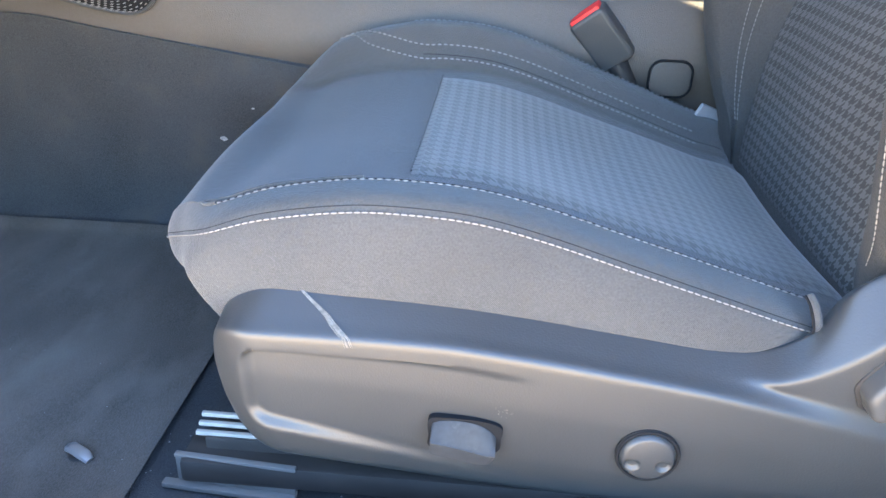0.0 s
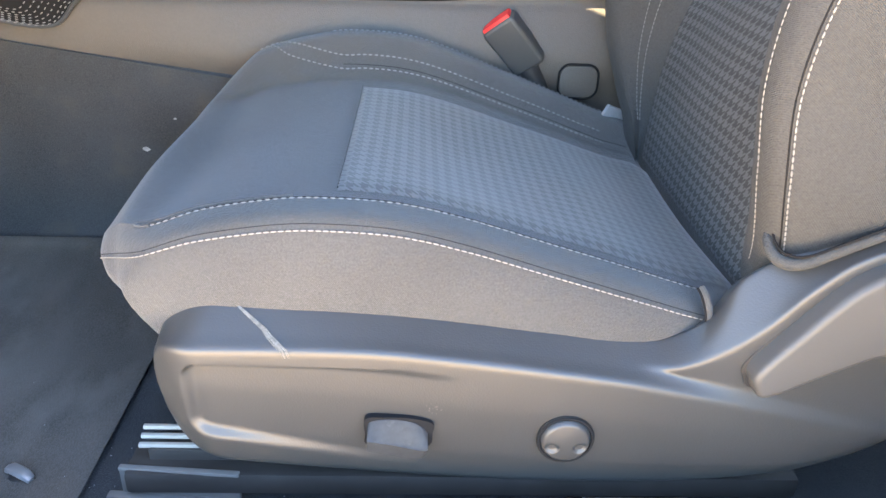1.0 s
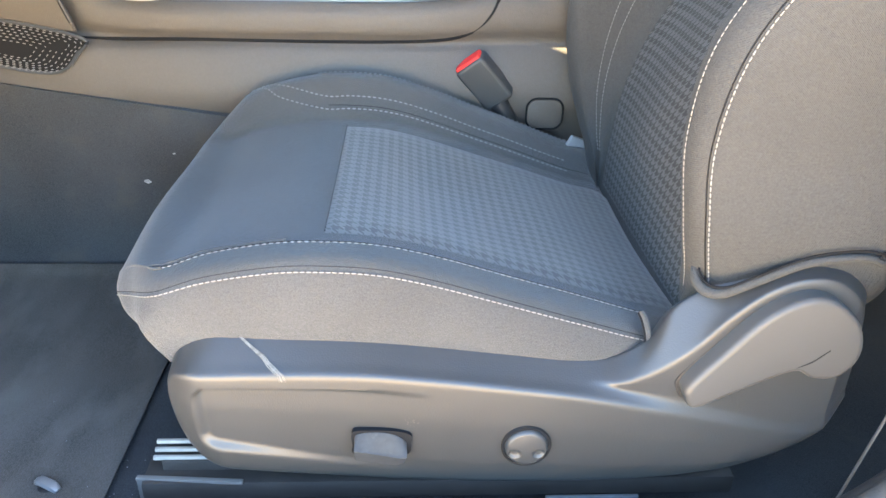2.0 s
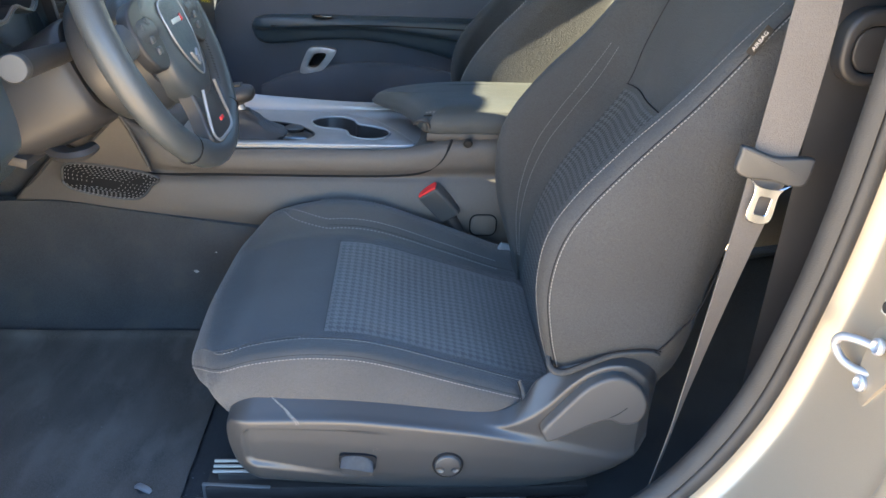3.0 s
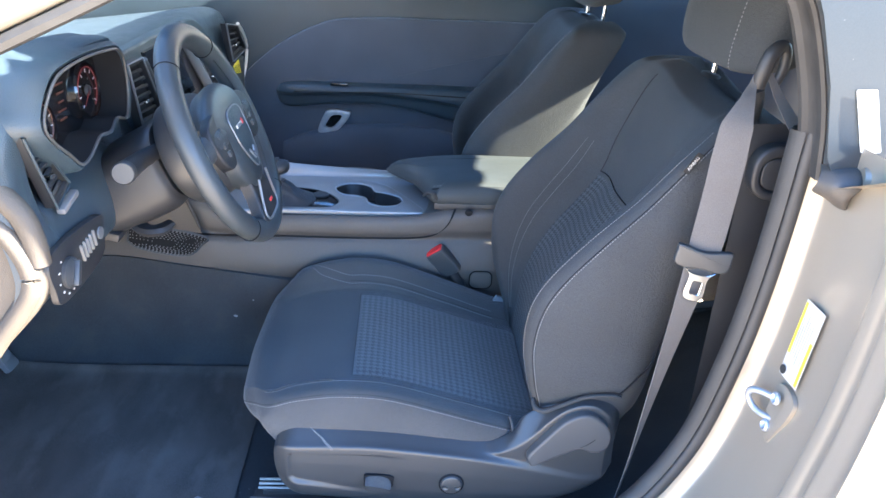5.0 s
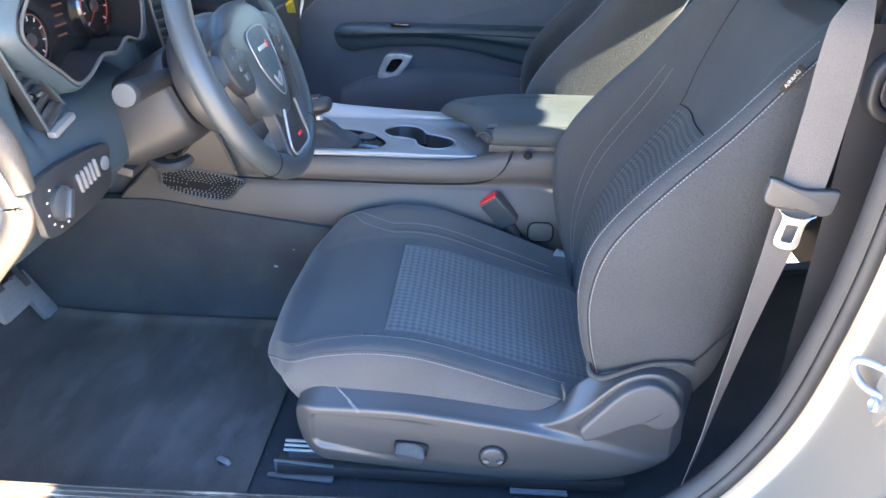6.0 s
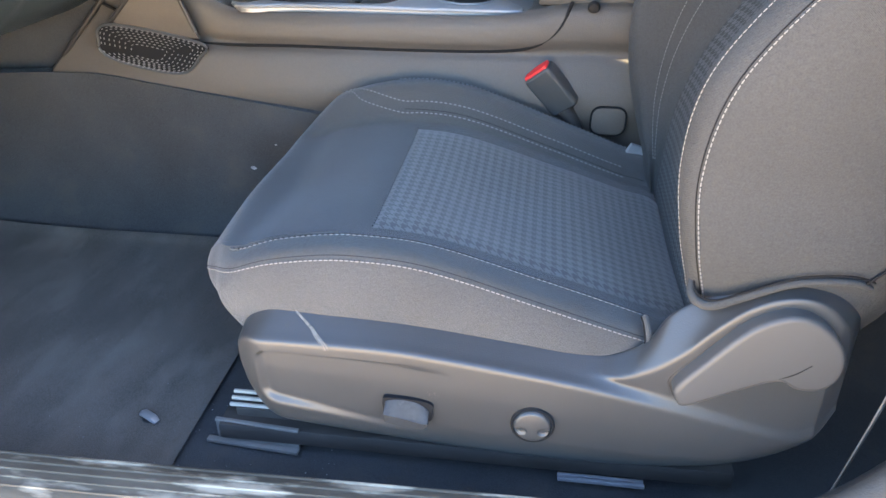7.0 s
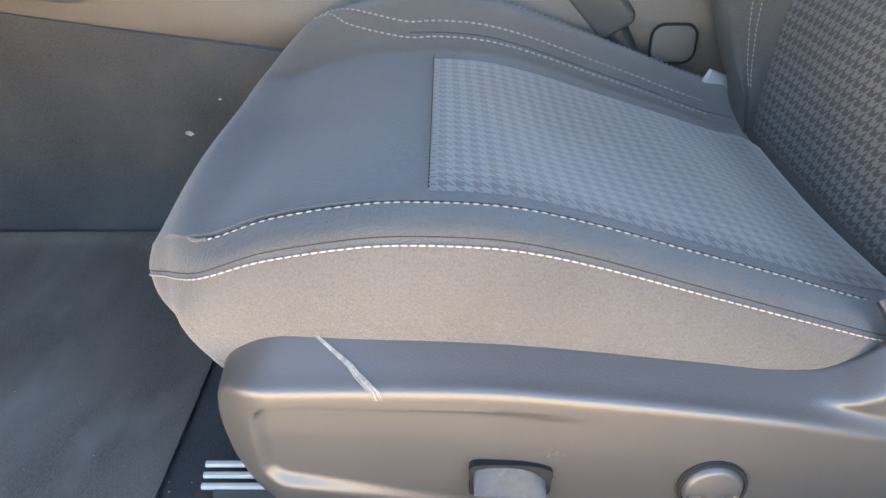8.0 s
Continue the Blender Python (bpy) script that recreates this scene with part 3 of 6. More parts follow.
part("bulkhead", skin(net([[(-1.1, y, z) for y in (0.05, 0.99, 1.93)] for z in (0.0, 0.3, 0.58)], 4, 4)), DARK_PLASTIC, body)
part("kick_panel", skin(net([[(x, y, z) for x, y in ((-1.1, 0.30), (-0.8, 0.31), (-0.62, 0.30), (-0.56, 0.26))] for z in (0.02, 0.2, 0.40, 0.5)], 6, 8)), DARK_PLASTIC, body)

# rear seat room: quarter trim with a pull ring, and the rear bench
trim = thing("rear_side_trim", (0.8, 0.36, 0.05), "dark plastic rear side trim with a recessed grip", "side trim", kind="structure")
part("panel", skin(net([[(0.50, 0.392, z), (0.62, 0.372 + 0.10 * abs(z - 0.45), z), (0.9, 0.34, z), (1.3, 0.32, z)] for z in (0.0, 0.25, 0.5, 0.64, 0.70)], 18, 18)), DARK_PLASTIC, trim)
far_trim = thing("rear_side_trim", (0.9, 1.62, 0.05), "dark cloth rear side trim beyond the far seat", "side trim", kind="structure")
part("panel", skin(net([[(0.56, 1.66, z), (0.75, 1.63, z), (1.0, 1.62, z), (1.35, 1.62, z)] for z in (0.0, 0.3, 0.55, 0.68)] + [[(0.56, 1.72, 0.73), (0.75, 1.70, 0.73), (1.0, 1.70, 0.73), (1.35, 1.70, 0.73)]], 14, 12)), DOOR_CLOTH, far_trim)
bench = thing("rear_bench", (1.1, 0.99, 0.1), "black cloth rear bench seat", "rear seat")
part("bench_cushion", skin(net([[(x, y, z) for y in (0.42, 0.7, 0.99, 1.28, 1.56)] for x, z in ((0.86, 0.02), (0.84, 0.16), (0.9, 0.25), (1.15, 0.20), (1.3, 0.18))], 16, 16)), FABRIC, bench)
part("bench_back", skin(net([[(x, y, z - 0.03 * abs(y - 0.99)) for y in (0.40, 0.55, 0.75, 0.99, 1.23, 1.43, 1.58)] for x, z in ((1.16, 0.18), (1.2, 0.35), (1.27, 0.62), (1.31, 0.715), (1.36, 0.73), (1.42, 0.68))], 20, 24)), FABRIC, bench)

# passenger door
door_1 = thing("door_1", (0.0, 1.70, 0.1), "closed far door with dark cloth panel, armrest and bright handle", "door", kind="structure")
rows = []
for z, y in ((0.02, 1.70), (0.15, 1.70), (0.30, 1.69), (0.45, 1.69), (0.60, 1.695), (0.665, 1.70), (0.73, 1.715), (0.775, 1.735), (0.785, 1.77)):
    rows.append([(x, y + dy, z) for x, dy in ((-1.0, 0.02), (-0.7, 0.01), (-0.4, 0.0), (0.0, 0.0), (0.4, 0.0), (0.6, 0.0), (1.3, 0.0))])
part("door_panel", skin(net(rows, 26, 26)), DASH, door_1, "blue-grey soft plastic")
inset = spline([(-0.46, 0.33), (-0.43, 0.43), (-0.399, 0.475), (-0.34, 0.528), (-0.283, 0.568), (-0.21, 0.606), (-0.14, 0.629), (-0.04, 0.638), (0.065, 0.640), (0.34, 0.642), (0.62, 0.640), (0.66, 0.60), (0.66, 0.30), (0.5, 0.10), (-0.2, 0.06), (-0.42, 0.15)], 90, True)
part("cloth_inset", plate([tuple(p) for p in inset], "xz", -1.694, -1.676, 0.006), DOOR_CLOTH, door_1, "dark blue-black cloth panel")
arm = []
for x, zt, zb, d in ((-0.315, 0.428, 0.405, 0.004), (-0.30, 0.443, 0.385, 0.02), (-0.26, 0.450, 0.378, 0.034), (-0.15, 0.452, 0.390, 0.040), (0.0, 0.452, 0.392, 0.044), (0.15, 0.452, 0.365, 0.048), (0.3, 0.452, 0.33, 0.05), (0.6, 0.452, 0.30, 0.05)):
    arm.append([(x, 1.69, zt + 0.004), (x, 1.68 - d * 0.8, zt), (x, 1.675 - d, zt - 0.008), (x, 1.672 - d, (zt + zb) / 2 + 0.012), (x, 1.675 - d * 0.7, (zt + zb) / 2), (x, 1.677 - d * 0.55, zb + 0.006), (x, 1.69, zb)])
part("armrest", skin(net(arm, 40, 24)), DASH, door_1, "padded dark armrest")
part("armrest_seam", tube([(x, 1.6722 - d, (zt + zb) / 2 + 0.016) for x, zt, zb, d in ((-0.26, 0.45, 0.378, 0.034), (0.0, 0.452, 0.392, 0.044), (0.3, 0.452, 0.38, 0.05))], 0.002, 6, 20), SEAM, door_1)
part("map_pocket", skin(net([[(x, 1.675, z + 0.07), (x, 1.655, z + 0.06), (x, 1.642, z), (x, 1.65, z - 0.10), (x, 1.675, z - 0.16)] for x, z in ((-0.30, 0.20), (-0.22, 0.235), (-0.08, 0.262), (0.1, 0.262), (0.3, 0.22), (0.55, 0.15))], 24, 16)), DOOR_CLOTH, door_1)
hand_loop = [(-0.196, 0.312), (-0.183, 0.348), (-0.163, 0.374), (-0.108, 0.372), (-0.100, 0.360), (-0.128, 0.322), (-0.150, 0.306), (-0.185, 0.304)]
hole = [(-0.174, 0.322), (-0.165, 0.342), (-0.152, 0.358), (-0.125, 0.357), (-0.141, 0.331), (-0.156, 0.319)]
part("door_handle", plate([tuple(p) for p in spline(hand_loop, 40, True)], "xz", -1.672, -1.655, 0.004, 2, [[tuple(p) for p in spline(hole, 24, True)]]), STEEL, door_1, "bright satin metal pull handle")
part("handle_cup", plate([tuple(p) for p in spline(hand_loop, 30, True)], "xz", -1.674, -1.6725), GLOSS_BLACK, door_1)
part("window_switch", box((-0.13, 1.642, 0.456), (0.05, 0.018, 0.006), 0.002), GLOSS_BLACK, door_1)
side_glass = part("side_glass", skin(net([[(x, y, z) for x in (-0.6, 0.0, 0.6, 1.2)] for y, z in ((1.775, 0.76), (1.74, 0.85), (1.68, 0.97))], 4, 6)), GLASS, door_1)
side_glass.visible_shadow = False

# ---- seats ----
def seat(mirror=False, slide=0.0, label=""):
    """A front sports seat: cushion and back with raised bolsters, houndstooth inserts, stitched seams, side cover, headrest."""
    CY = 0.99

    drop = 0.0 if mirror else 0.024

    def put(bm):
        if mirror:
            for v in bm.verts:
                v.co.y = 2 * CY - v.co.y
            bmesh.ops.reverse_faces(bm, faces=bm.faces)
        if slide:
            bmesh.ops.translate(bm, verts=bm.verts, vec=(slide, 0, 0))
        return bm

    at = (0.1 + slide, 2 * CY - 0.64 if mirror else 0.64, 0.0)
    ob = thing("car_seat", at, label, "car seat", "front seats")

    # cushion: sections across, from under the nose over the top to the rear
    ys = (0.452, 0.428, 0.438, 0.468, 0.493, 0.628, 0.764, 0.790, 0.826, 0.858, 0.868, 0.850)
    zs = (0.080, 0.172, 0.232, 0.2415, 0.237, 0.231, 0.237, 0.250, 0.278, 0.264, 0.18, 0.08)
    rows = [[(-0.07, 0.47 + 0.36 * k / 11, 0.130) for k in range(12)],
            [(-0.128, 0.482 + 0.352 * k / 11, 0.154) for k in range(12)],
            [(x, y, z) for x, y, z in ((-0.118, 0.466, 0.154), (-0.174, 0.484, 0.165), (-0.1955, 0.508, 0.173), (-0.200, 0.53, 0.178), (-0.202, 0.55, 0.174), (-0.206, 0.65, 0.174), (-0.203, 0.76, 0.176), (-0.200, 0.80, 0.178), (-0.196, 0.83, 0.178), (-0.190, 0.848, 0.172), (-0.17, 0.855, 0.14), (-0.14, 0.84, 0.10))],
            [(x, y, z) for x, y, z in ((-0.120, 0.441, 0.162), (-0.162, 0.449, 0.177), (-0.174, 0.472, 0.193), (-0.180, 0.498, 0.203), (-0.184, 0.52, 0.204), (-0.192, 0.64, 0.203), (-0.186, 0.762, 0.207), (-0.180, 0.80, 0.216), (-0.172, 0.835, 0.222), (-0.164, 0.858, 0.205), (-0.15, 0.864, 0.15), (-0.12, 0.85, 0.09))]]
    for x, h in ((-0.145, -0.0215), (-0.108, -0.0085), (-0.058, 0.0005), (-0.02, 0.002), (0.025, -0.001), (0.07, -0.011), (0.13, -0.029), (0.182, -0.0445), (0.238, -0.062), (0.275, -0.071), (0.30, -0.09)):
        bend = 0.012 if x < -0.13 else 0.003 if x < -0.1 else 0.0
        tail = 0.02 if x > 0.25 else 0.008 if x > 0.23 else 0.0
        f = (0.3, 0.6, 1, 1, 1, 0.97, 1.05, 1.15, 1.25, 1.15, 0.7, 0.3)
        rows.append([(x - (0.006 if 3 < k < 8 and x < -0.1 else 0) + (0.046 - 0.049 * k if k < 2 and x < -0.13 else 0), y + (bend + tail) * (1 - k / 3.0 if k < 3 else 0), z + h * f[k] + (0.010 if k == 1 and x < -0.13 else 0) + 0.004 * math.sin(k * 1.7 + x * 30) * (1 if k == 5 else 0)) for k, (y, z) in enumerate(zip(ys, zs))])
    NV, NU = 89, 113
    g = net(rows, NU, NV)
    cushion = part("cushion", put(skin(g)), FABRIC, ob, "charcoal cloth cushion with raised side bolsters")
    n = normals(g)
    col = lambda k: int(round(k * (NV - 1) / 11))
    row = lambda k: int(round(k * (NU - 1) / (len(rows) - 1)))
    # insert
    a, b, c, d = row(7), row(13.6), col(4), col(6)
    sub = g[a:b + 1, c:d + 1]
    part("insert", put(patch(sub, 0.0028)), CHECK_LIT, cushion, "grey houndstooth woven cloth")
    front = g[a, c:d + 1] + n[a, c:d + 1] * 0.0028
    part("seam", put(tube(front, 0.0005, 6)), SEAM, cushion)
    part("stitching", put(stitches(front + np.array((0.0006, 0, 0.0010)), r=0.0007, step=0.0058, fill=0.5)), THREAD_GREY, cushion)
    # side seams
    line = lambda k, r0, r1, lift=0.0008: (g + n * lift)[r0:r1, k]
    part("stitching", put(stitches(line(col(2), row(2), row(12.2), 0.0009), r=0.00062, step=0.0048, fill=0.80)), THREAD, cushion, "pale contrast stitching")
    part("seam", put(tube(line(col(2) + 1, row(2), row(12.2), -0.0001), 0.0003, 6)), SEAM, cushion)
    part("stitching", put(stitches(line(col(3), row(4), row(12.2), 0.0009), r=0.0006, step=0.0055)), THREAD, cushion, "pale contrast stitching")
    part("seam", put(tube(line(col(3) + 1, row(3.6), row(12.2), 0.0), 0.0005, 6)), SEAM, cushion)
    hook = [g[row(r), int(round(k * (NV - 1) / 11))] + n[row(r), int(round(k * (NV - 1) / 11))] * 0.001 for r, k in ((4, 3.0), (3.75, 3.05), (3.6, 3.2), (3.75, 3.42), (4.2, 3.55), (5.0, 3.5), (5.8, 3.4), (6.2, 3.28))]
    part("welt", put(tube(hook, 0.0013, 8, 30)), FABRIC, cushion)
    for k0, t in ((7.0, THREAD_GREY), (7.34, THREAD_GREY)):
        kk = int(round(k0 * (NV - 1) / 11))
        path = [p for p in line(kk, row(6.2), row(13.0))]
        lead = [g[row(r), int(round(k * (NV - 1) / 11))] + n[row(r), int(round(k * (NV - 1) / 11))] * 0.0009 for r, k in ((4.3, 8.3), (4.7, 8.0 + (k0 - 7) * 0.6), (5.3, 7.55 + (k0 - 7) * 0.8))]
        part("stitching", put(stitches(spline(lead + path[::6], 160), r=0.0010, step=0.0062)), t, cushion, "pale contrast stitching")
    kk = int(round(7.17 * (NV - 1) / 11))
    part("seam", put(tube(line(kk, row(6.4), row(13.0), 0.0), 0.0004, 6)), SEAM, cushion)
    kk = int(round(8.45 * (NV - 1) / 11))
    part("stitching", put(stitches(line(kk, row(6.0), row(12.6)), r=0.0007, step=0.006)), THREAD_GREY, cushion)
    part("seam", put(tube(line(kk + 1, row(3.2), row(13.0), 0.0), 0.0010, 6)), SEAM, cushion)

    # back: closed sections, from the cushion up
    zz = (0.15, 0.195, 0.228, 0.28, 0.34, 0.40, 0.45, 0.51, 0.57, 0.638, 0.680, 0.703, 0.715)
    xi = (0.285, 0.285, 0.287, 0.293, 0.311, 0.342, 0.377, 0.414, 0.432, 0.458, 0.478, 0.498, 0.525)   # insert
    xb = (0.285, 0.277, 0.267, 0.254, 0.246, 0.248, 0.268, 0.312, 0.368, 0.420, 0.458, 0.487, 0.525)   # bolster crest
    xn = (0.285, 0.277, 0.267, 0.254, 0.247, 0.254, 0.281, 0.330, 0.385, 0.434, 0.468, 0.492, 0.526)   # crest on the door side
    xo = (0.290, 0.286, 0.278, 0.264, 0.2565, 0.266, 0.293, 0.343, 0.396, 0.444, 0.474, 0.497, 0.527)   # outer seam
    xr = (0.42, 0.435, 0.442, 0.448, 0.455, 0.468, 0.482, 0.503, 0.526, 0.558, 0.582, 0.592, 0.585)    # rear
    ins = (0.034, 0.028, 0.012, 0.0, 0.0, 0.0, 0.0, 0.0, 0.002, 0.006, 0.012, 0.024, 0.052)                  # shoulders
    rows = []
    for z, i, b, bn, o, r, s in zip(zz, xi, xb, xn, xo, xr, ins):
        w = 0.136 - 0.11 * max(0.0, z - 0.33) if z < 0.52 else 0.115 - 0.02 * (z - 0.52)
        mid, lean = 0.64, 0.35
        rows.append([(i, mid, z), (i - 0.006 * (0.3 < z < 0.56), mid - w - 0.026 * min(1.0, max(0.0, (0.62 - z) / 0.1)) + 0.010 * max(0.0, min(1.0, (0.33 - z) / 0.1)), z), (bn + 0.003, 0.462 + s, z + 0.004), (o, 0.4205 + s, z), (o + 0.10 * min(1, (r - o) / 0.12), 0.413 + s, z - 0.004), (r - 0.012, 0.432 + s, z - 0.01), (r + 0.012, 0.5 + s * 0.5, z - 0.012),
                     (r + 0.016, mid, z - 0.012), (r + 0.012, 0.78 - s * 0.5, z - 0.012), (r - 0.012, 0.848 - s, z - 0.01), (o + 0.10 * min(1, (r - o) / 0.12), 0.867 - s, z - 0.004), (o - 0.006, 0.858 - s, z), (b - 0.004, 0.816 - s, z + 0.004), (i + 0.001, mid + w, z)])
    top = rows[-1]
    rows.append([(0.56 + (x - 0.56) * 0.55, 0.64 + (y - 0.64) * 0.75, 0.7175) for x, y, z in top])
    rows.append([(0.56 + (x - 0.56) * 0.1, 0.64 + (y - 0.64) * 0.5, 0.7145) for x, y, z in top])
    for k in range(7, len(rows)):
        rows[k] = [(x, y, z - drop * min(1.0, max(0.0, (z - 0.5) / 0.2)) ** 2 * (max(0.0, 0.74 - y) / 0.28) ** 1.3
                    - 0.020 * min(1.0, max(0.0, (z - 0.6) / 0.1)) * math.exp(-((y - 0.61) / 0.11) ** 2)) for x, y, z in rows[k]]
    NB, NW = 113, 112
    g2 = net(rows, NB, NW, True)
    # the cushion's cloth again, with the backrest's shade in its colour
    back = part("backrest", put(skin(g2, True, True)), FABRIC_SHADED, ob, "charcoal cloth backrest with deep side bolsters")
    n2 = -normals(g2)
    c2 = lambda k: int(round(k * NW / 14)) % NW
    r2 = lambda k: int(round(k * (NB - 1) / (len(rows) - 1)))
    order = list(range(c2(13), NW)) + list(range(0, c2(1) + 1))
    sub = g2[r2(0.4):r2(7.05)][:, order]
    # the cushion's houndstooth, darkened here for shade
    part("insert", put(patch(sub[:, ::-1], 0.0025)), CHECK_SHADED, back, "grey houndstooth woven cloth")
    part("seam", put(tube((g2 + n2 * 0.0014)[r2(7.05), order], 0.0009, 6)), SEAM, back)
    for k, r0, r1, t, rad in ((3, 1.6, 11.2, THREAD, 0.00062), (2.5, 1.2, 10.6, THREAD, 0.00048), (12.5, 1.2, 8.0, THREAD_GREY, 0.0005), (12.63, 1.2, 8.0, THREAD_GREY, 0.0005)):
        p = (g2 + n2 * 0.0008)[r2(r0):r2(r1), c2(k)]
        part("stitching", put(stitches(p, r=rad, step=0.0046, fill=0.82)), t, back, "pale contrast stitching")
        if k == 3:
            part("seam", put(tube(0.6 * g2[r2(r0):r2(r1), c2(k)] + 0.4 * g2[r2(r0):r2(r1), c2(k) - 1], 0.0006, 6)), SEAM, back)
    if mirror:
        for k in (11.75, 11.9):
            part("stitching", put(stitches((g2 + n2 * 0.0008)[r2(2.0):r2(10.8), c2(k)], r=0.0008, step=0.006)), THREAD_GREY, back)
    p = (g2 + n2 * 0.0002)[r2(7.05):r2(10.6), c2(13)]
    part("seam", put(tube(p, 0.0008, 6)), SEAM, back)
    # panel seam and rolled lower hem on the side
    hem = [(0.2690, 0.441, 0.2400), (0.2672, 0.4315, 0.2330), (0.2715, 0.4225, 0.2280), (0.283, 0.4165, 0.2290), (0.302, 0.4125, 0.2405), (0.334, 0.4115, 0.2560), (0.360, 0.4120, 0.2610), (0.385, 0.4140, 0.2605), (0.400, 0.4180, 0.2540)]
    part("hem", put(tube(hem, [0.0036, 0.0042, 0.0044, 0.0042, 0.0040, 0.0036, 0.0034, 0.0030, 0.0026], 10, 40)), FABRIC_SHADED, back)
    part("hem_seam", put(tube([(x + 0.001, y - 0.0018, z + 0.0062) for x, y, z in hem], 0.0009, 6, 40)), SEAM, back)
    part("seam", put(tube([(0.392, 0.4150, 0.2570), (0.406, 0.4150, 0.273), (0.4200, 0.4160, 0.292), (0.4400, 0.4190, 0.322), (0.462, 0.4235, 0.40)], 0.0012, 6, 24)), SEAM, back)

    # headrest on two posts
    for y in (0.535, 0.700):
        post = part("headrest_post", put(tube([(0.560, y, 0.672), (0.564, y, 0.720), (0.568, y, 0.79)], 0.0058, 12, 8)), CHROME, ob, "polished steel post")
        part("post_collar", put(lathe([(0.0, 0), (0.019, 0.0), (0.021, 0.004), (0.017, 0.010), (0.009, 0.012), (0.0, 0.012)], (0.5605, y, 0.7065 - drop * (max(0.0, 0.74 - y) / 0.28) ** 1.3 - 0.020 * math.exp(-((y - 0.61) / 0.11) ** 2)), (0.25, 0, 1), 20)), DARK_PLASTIC, post)
    hr = []
    for z, dx, w in ((0.741, 0.020, 0.115), (0.747, 0.045, 0.146), (0.78, 0.058, 0.161), (0.84, 0.064, 0.165), (0.91, 0.062, 0.155), (0.96, 0.048, 0.132), (0.98, 0.02, 0.09)):
        cx = 0.566 + 0.22 * (z - 0.79)
        hr.append([(cx + dx * math.copysign(abs(math.cos(t)) ** 0.6, math.cos(t)), 0.618 + w * math.copysign(abs(math.sin(t)) ** 0.6, math.sin(t)), z + 0.010 * math.cos(t) + 0.006) for t in np.linspace(0, 2 * math.pi, 20, endpoint=False)])
    gh = net(hr, 30, 60, True)
    head = part("headrest", put(skin(gh, True, True)), FABRIC_SHADED, ob, "charcoal cloth headrest")
    part("stitching", put(stitches(gh[2:26, 34] + np.array((-0.001, 0, 0)), r=0.0008, step=0.006)), THREAD_GREY, head)

    # side cover: moulded shell with a raised rim, lever, lumbar dial and adjuster paddle
    top = [(-0.137, 0.150), (-0.133, 0.170), (-0.118, 0.181), (-0.088, 0.184), (0.0, 0.1805), (0.061, 0.1755), (0.12, 0.1685), (0.179, 0.162), (0.212, 0.162), (0.239, 0.178), (0.2555, 0.2085), (0.282, 0.2290), (0.312, 0.2510), (0.343, 0.2620), (0.374, 0.2565), (0.398, 0.238), (0.409, 0.212), (0.412, 0.190)]
    rid = [(-0.139, 0.140), (-0.1365, 0.153), (-0.126, 0.162), (-0.10, 0.1655), (0.0, 0.1655), (0.061, 0.160), (0.12, 0.1525), (0.172, 0.145)]
    bot = [(-0.138, 0.095), (-0.133, 0.070), (-0.118, 0.054), (-0.09, 0.047), (0.0, 0.038), (0.061, 0.033), (0.12, 0.030), (0.172, 0.030), (0.205, 0.031), (0.235, 0.033), (0.262, 0.036), (0.290, 0.041), (0.315, 0.047), (0.336, 0.056), (0.355, 0.068), (0.372, 0.085), (0.388, 0.108), (0.398, 0.13)]
    low = rid + [(0.205, 0.1385), (0.235, 0.1315), (0.262, 0.1250), (0.290, 0.1185), (0.315, 0.1125), (0.336, 0.1085), (0.355, 0.105), (0.373, 0.105), (0.389, 0.114), (0.400, 0.136)]
    lerp = lambda p, q, f: (p[0] * (1 - f) + q[0] * f, p[1] * (1 - f) + q[1] * f)
    # the lever's boss: an upright face between a foot line below and a crest above, which part from one another behind the cushion
    crest = [lerp(a, b, 0.36) for a, b in zip(rid, top)] + [(0.200, 0.1490), (0.219, 0.1530), (0.2435, 0.1665), (0.2660, 0.1870), (0.287, 0.2135), (0.310, 0.2360), (0.336, 0.2475), (0.362, 0.2455), (0.388, 0.222), (0.398, 0.178)]
    step = [lerp(a, b, 0.30) for a, b in zip(rid, top)] + [(0.203, 0.1462), (0.228, 0.1425), (0.254, 0.1385), (0.282, 0.1320), (0.308, 0.1255), (0.330, 0.1195), (0.352, 0.1150), (0.372, 0.116), (0.388, 0.126), (0.399, 0.142)]
    inset = [(k, 0.0106) for k in range(8)] + [(8, 0.0100), (9, 0.0078), (10, 0.0056), (11, 0.0044), (12, 0.0038), (13, 0.0032), (14, 0.0028), (15, 0.0024), (16, 0.0022), (17, 0.0022)]
    m = 260
    T, S, R, B, F, D = (spline(q, m) for q in (top, crest, low, bot, step, inset))
    rows = []
    for i in range(m):
        x = R[i][0]
        nose = max(0.0, min(1.0, (-0.105 - x) / 0.035)) ** 2 * 0.020
        tail = max(0.0, (x - 0.385) / 0.02) * 0.010
        yb = 0.4005 + nose + tail
        parting = min(1.0, max(0.0, (S[i][1] - F[i][1] - 0.0012) / 0.006))
        line = [(*B[i], yb + 0.040), (*lerp(B[i], R[i], 0.03), yb + 0.024), (*lerp(B[i], R[i], 0.13), yb + 0.0125), (*lerp(B[i], R[i], 0.36), yb + 0.0045), (*lerp(B[i], R[i], 0.7), yb + 0.0008), (*R[i], yb),
                (*F[i], yb + D[i][1]), (*S[i], yb + D[i][1] + 0.0016 * (1 - parting) - 0.0004 * parting), (*T[i], yb + 0.0312), (T[i][0], T[i][1] - 0.012, yb + 0.044)]
        line = np.array(line)[:, (0, 2, 1)]
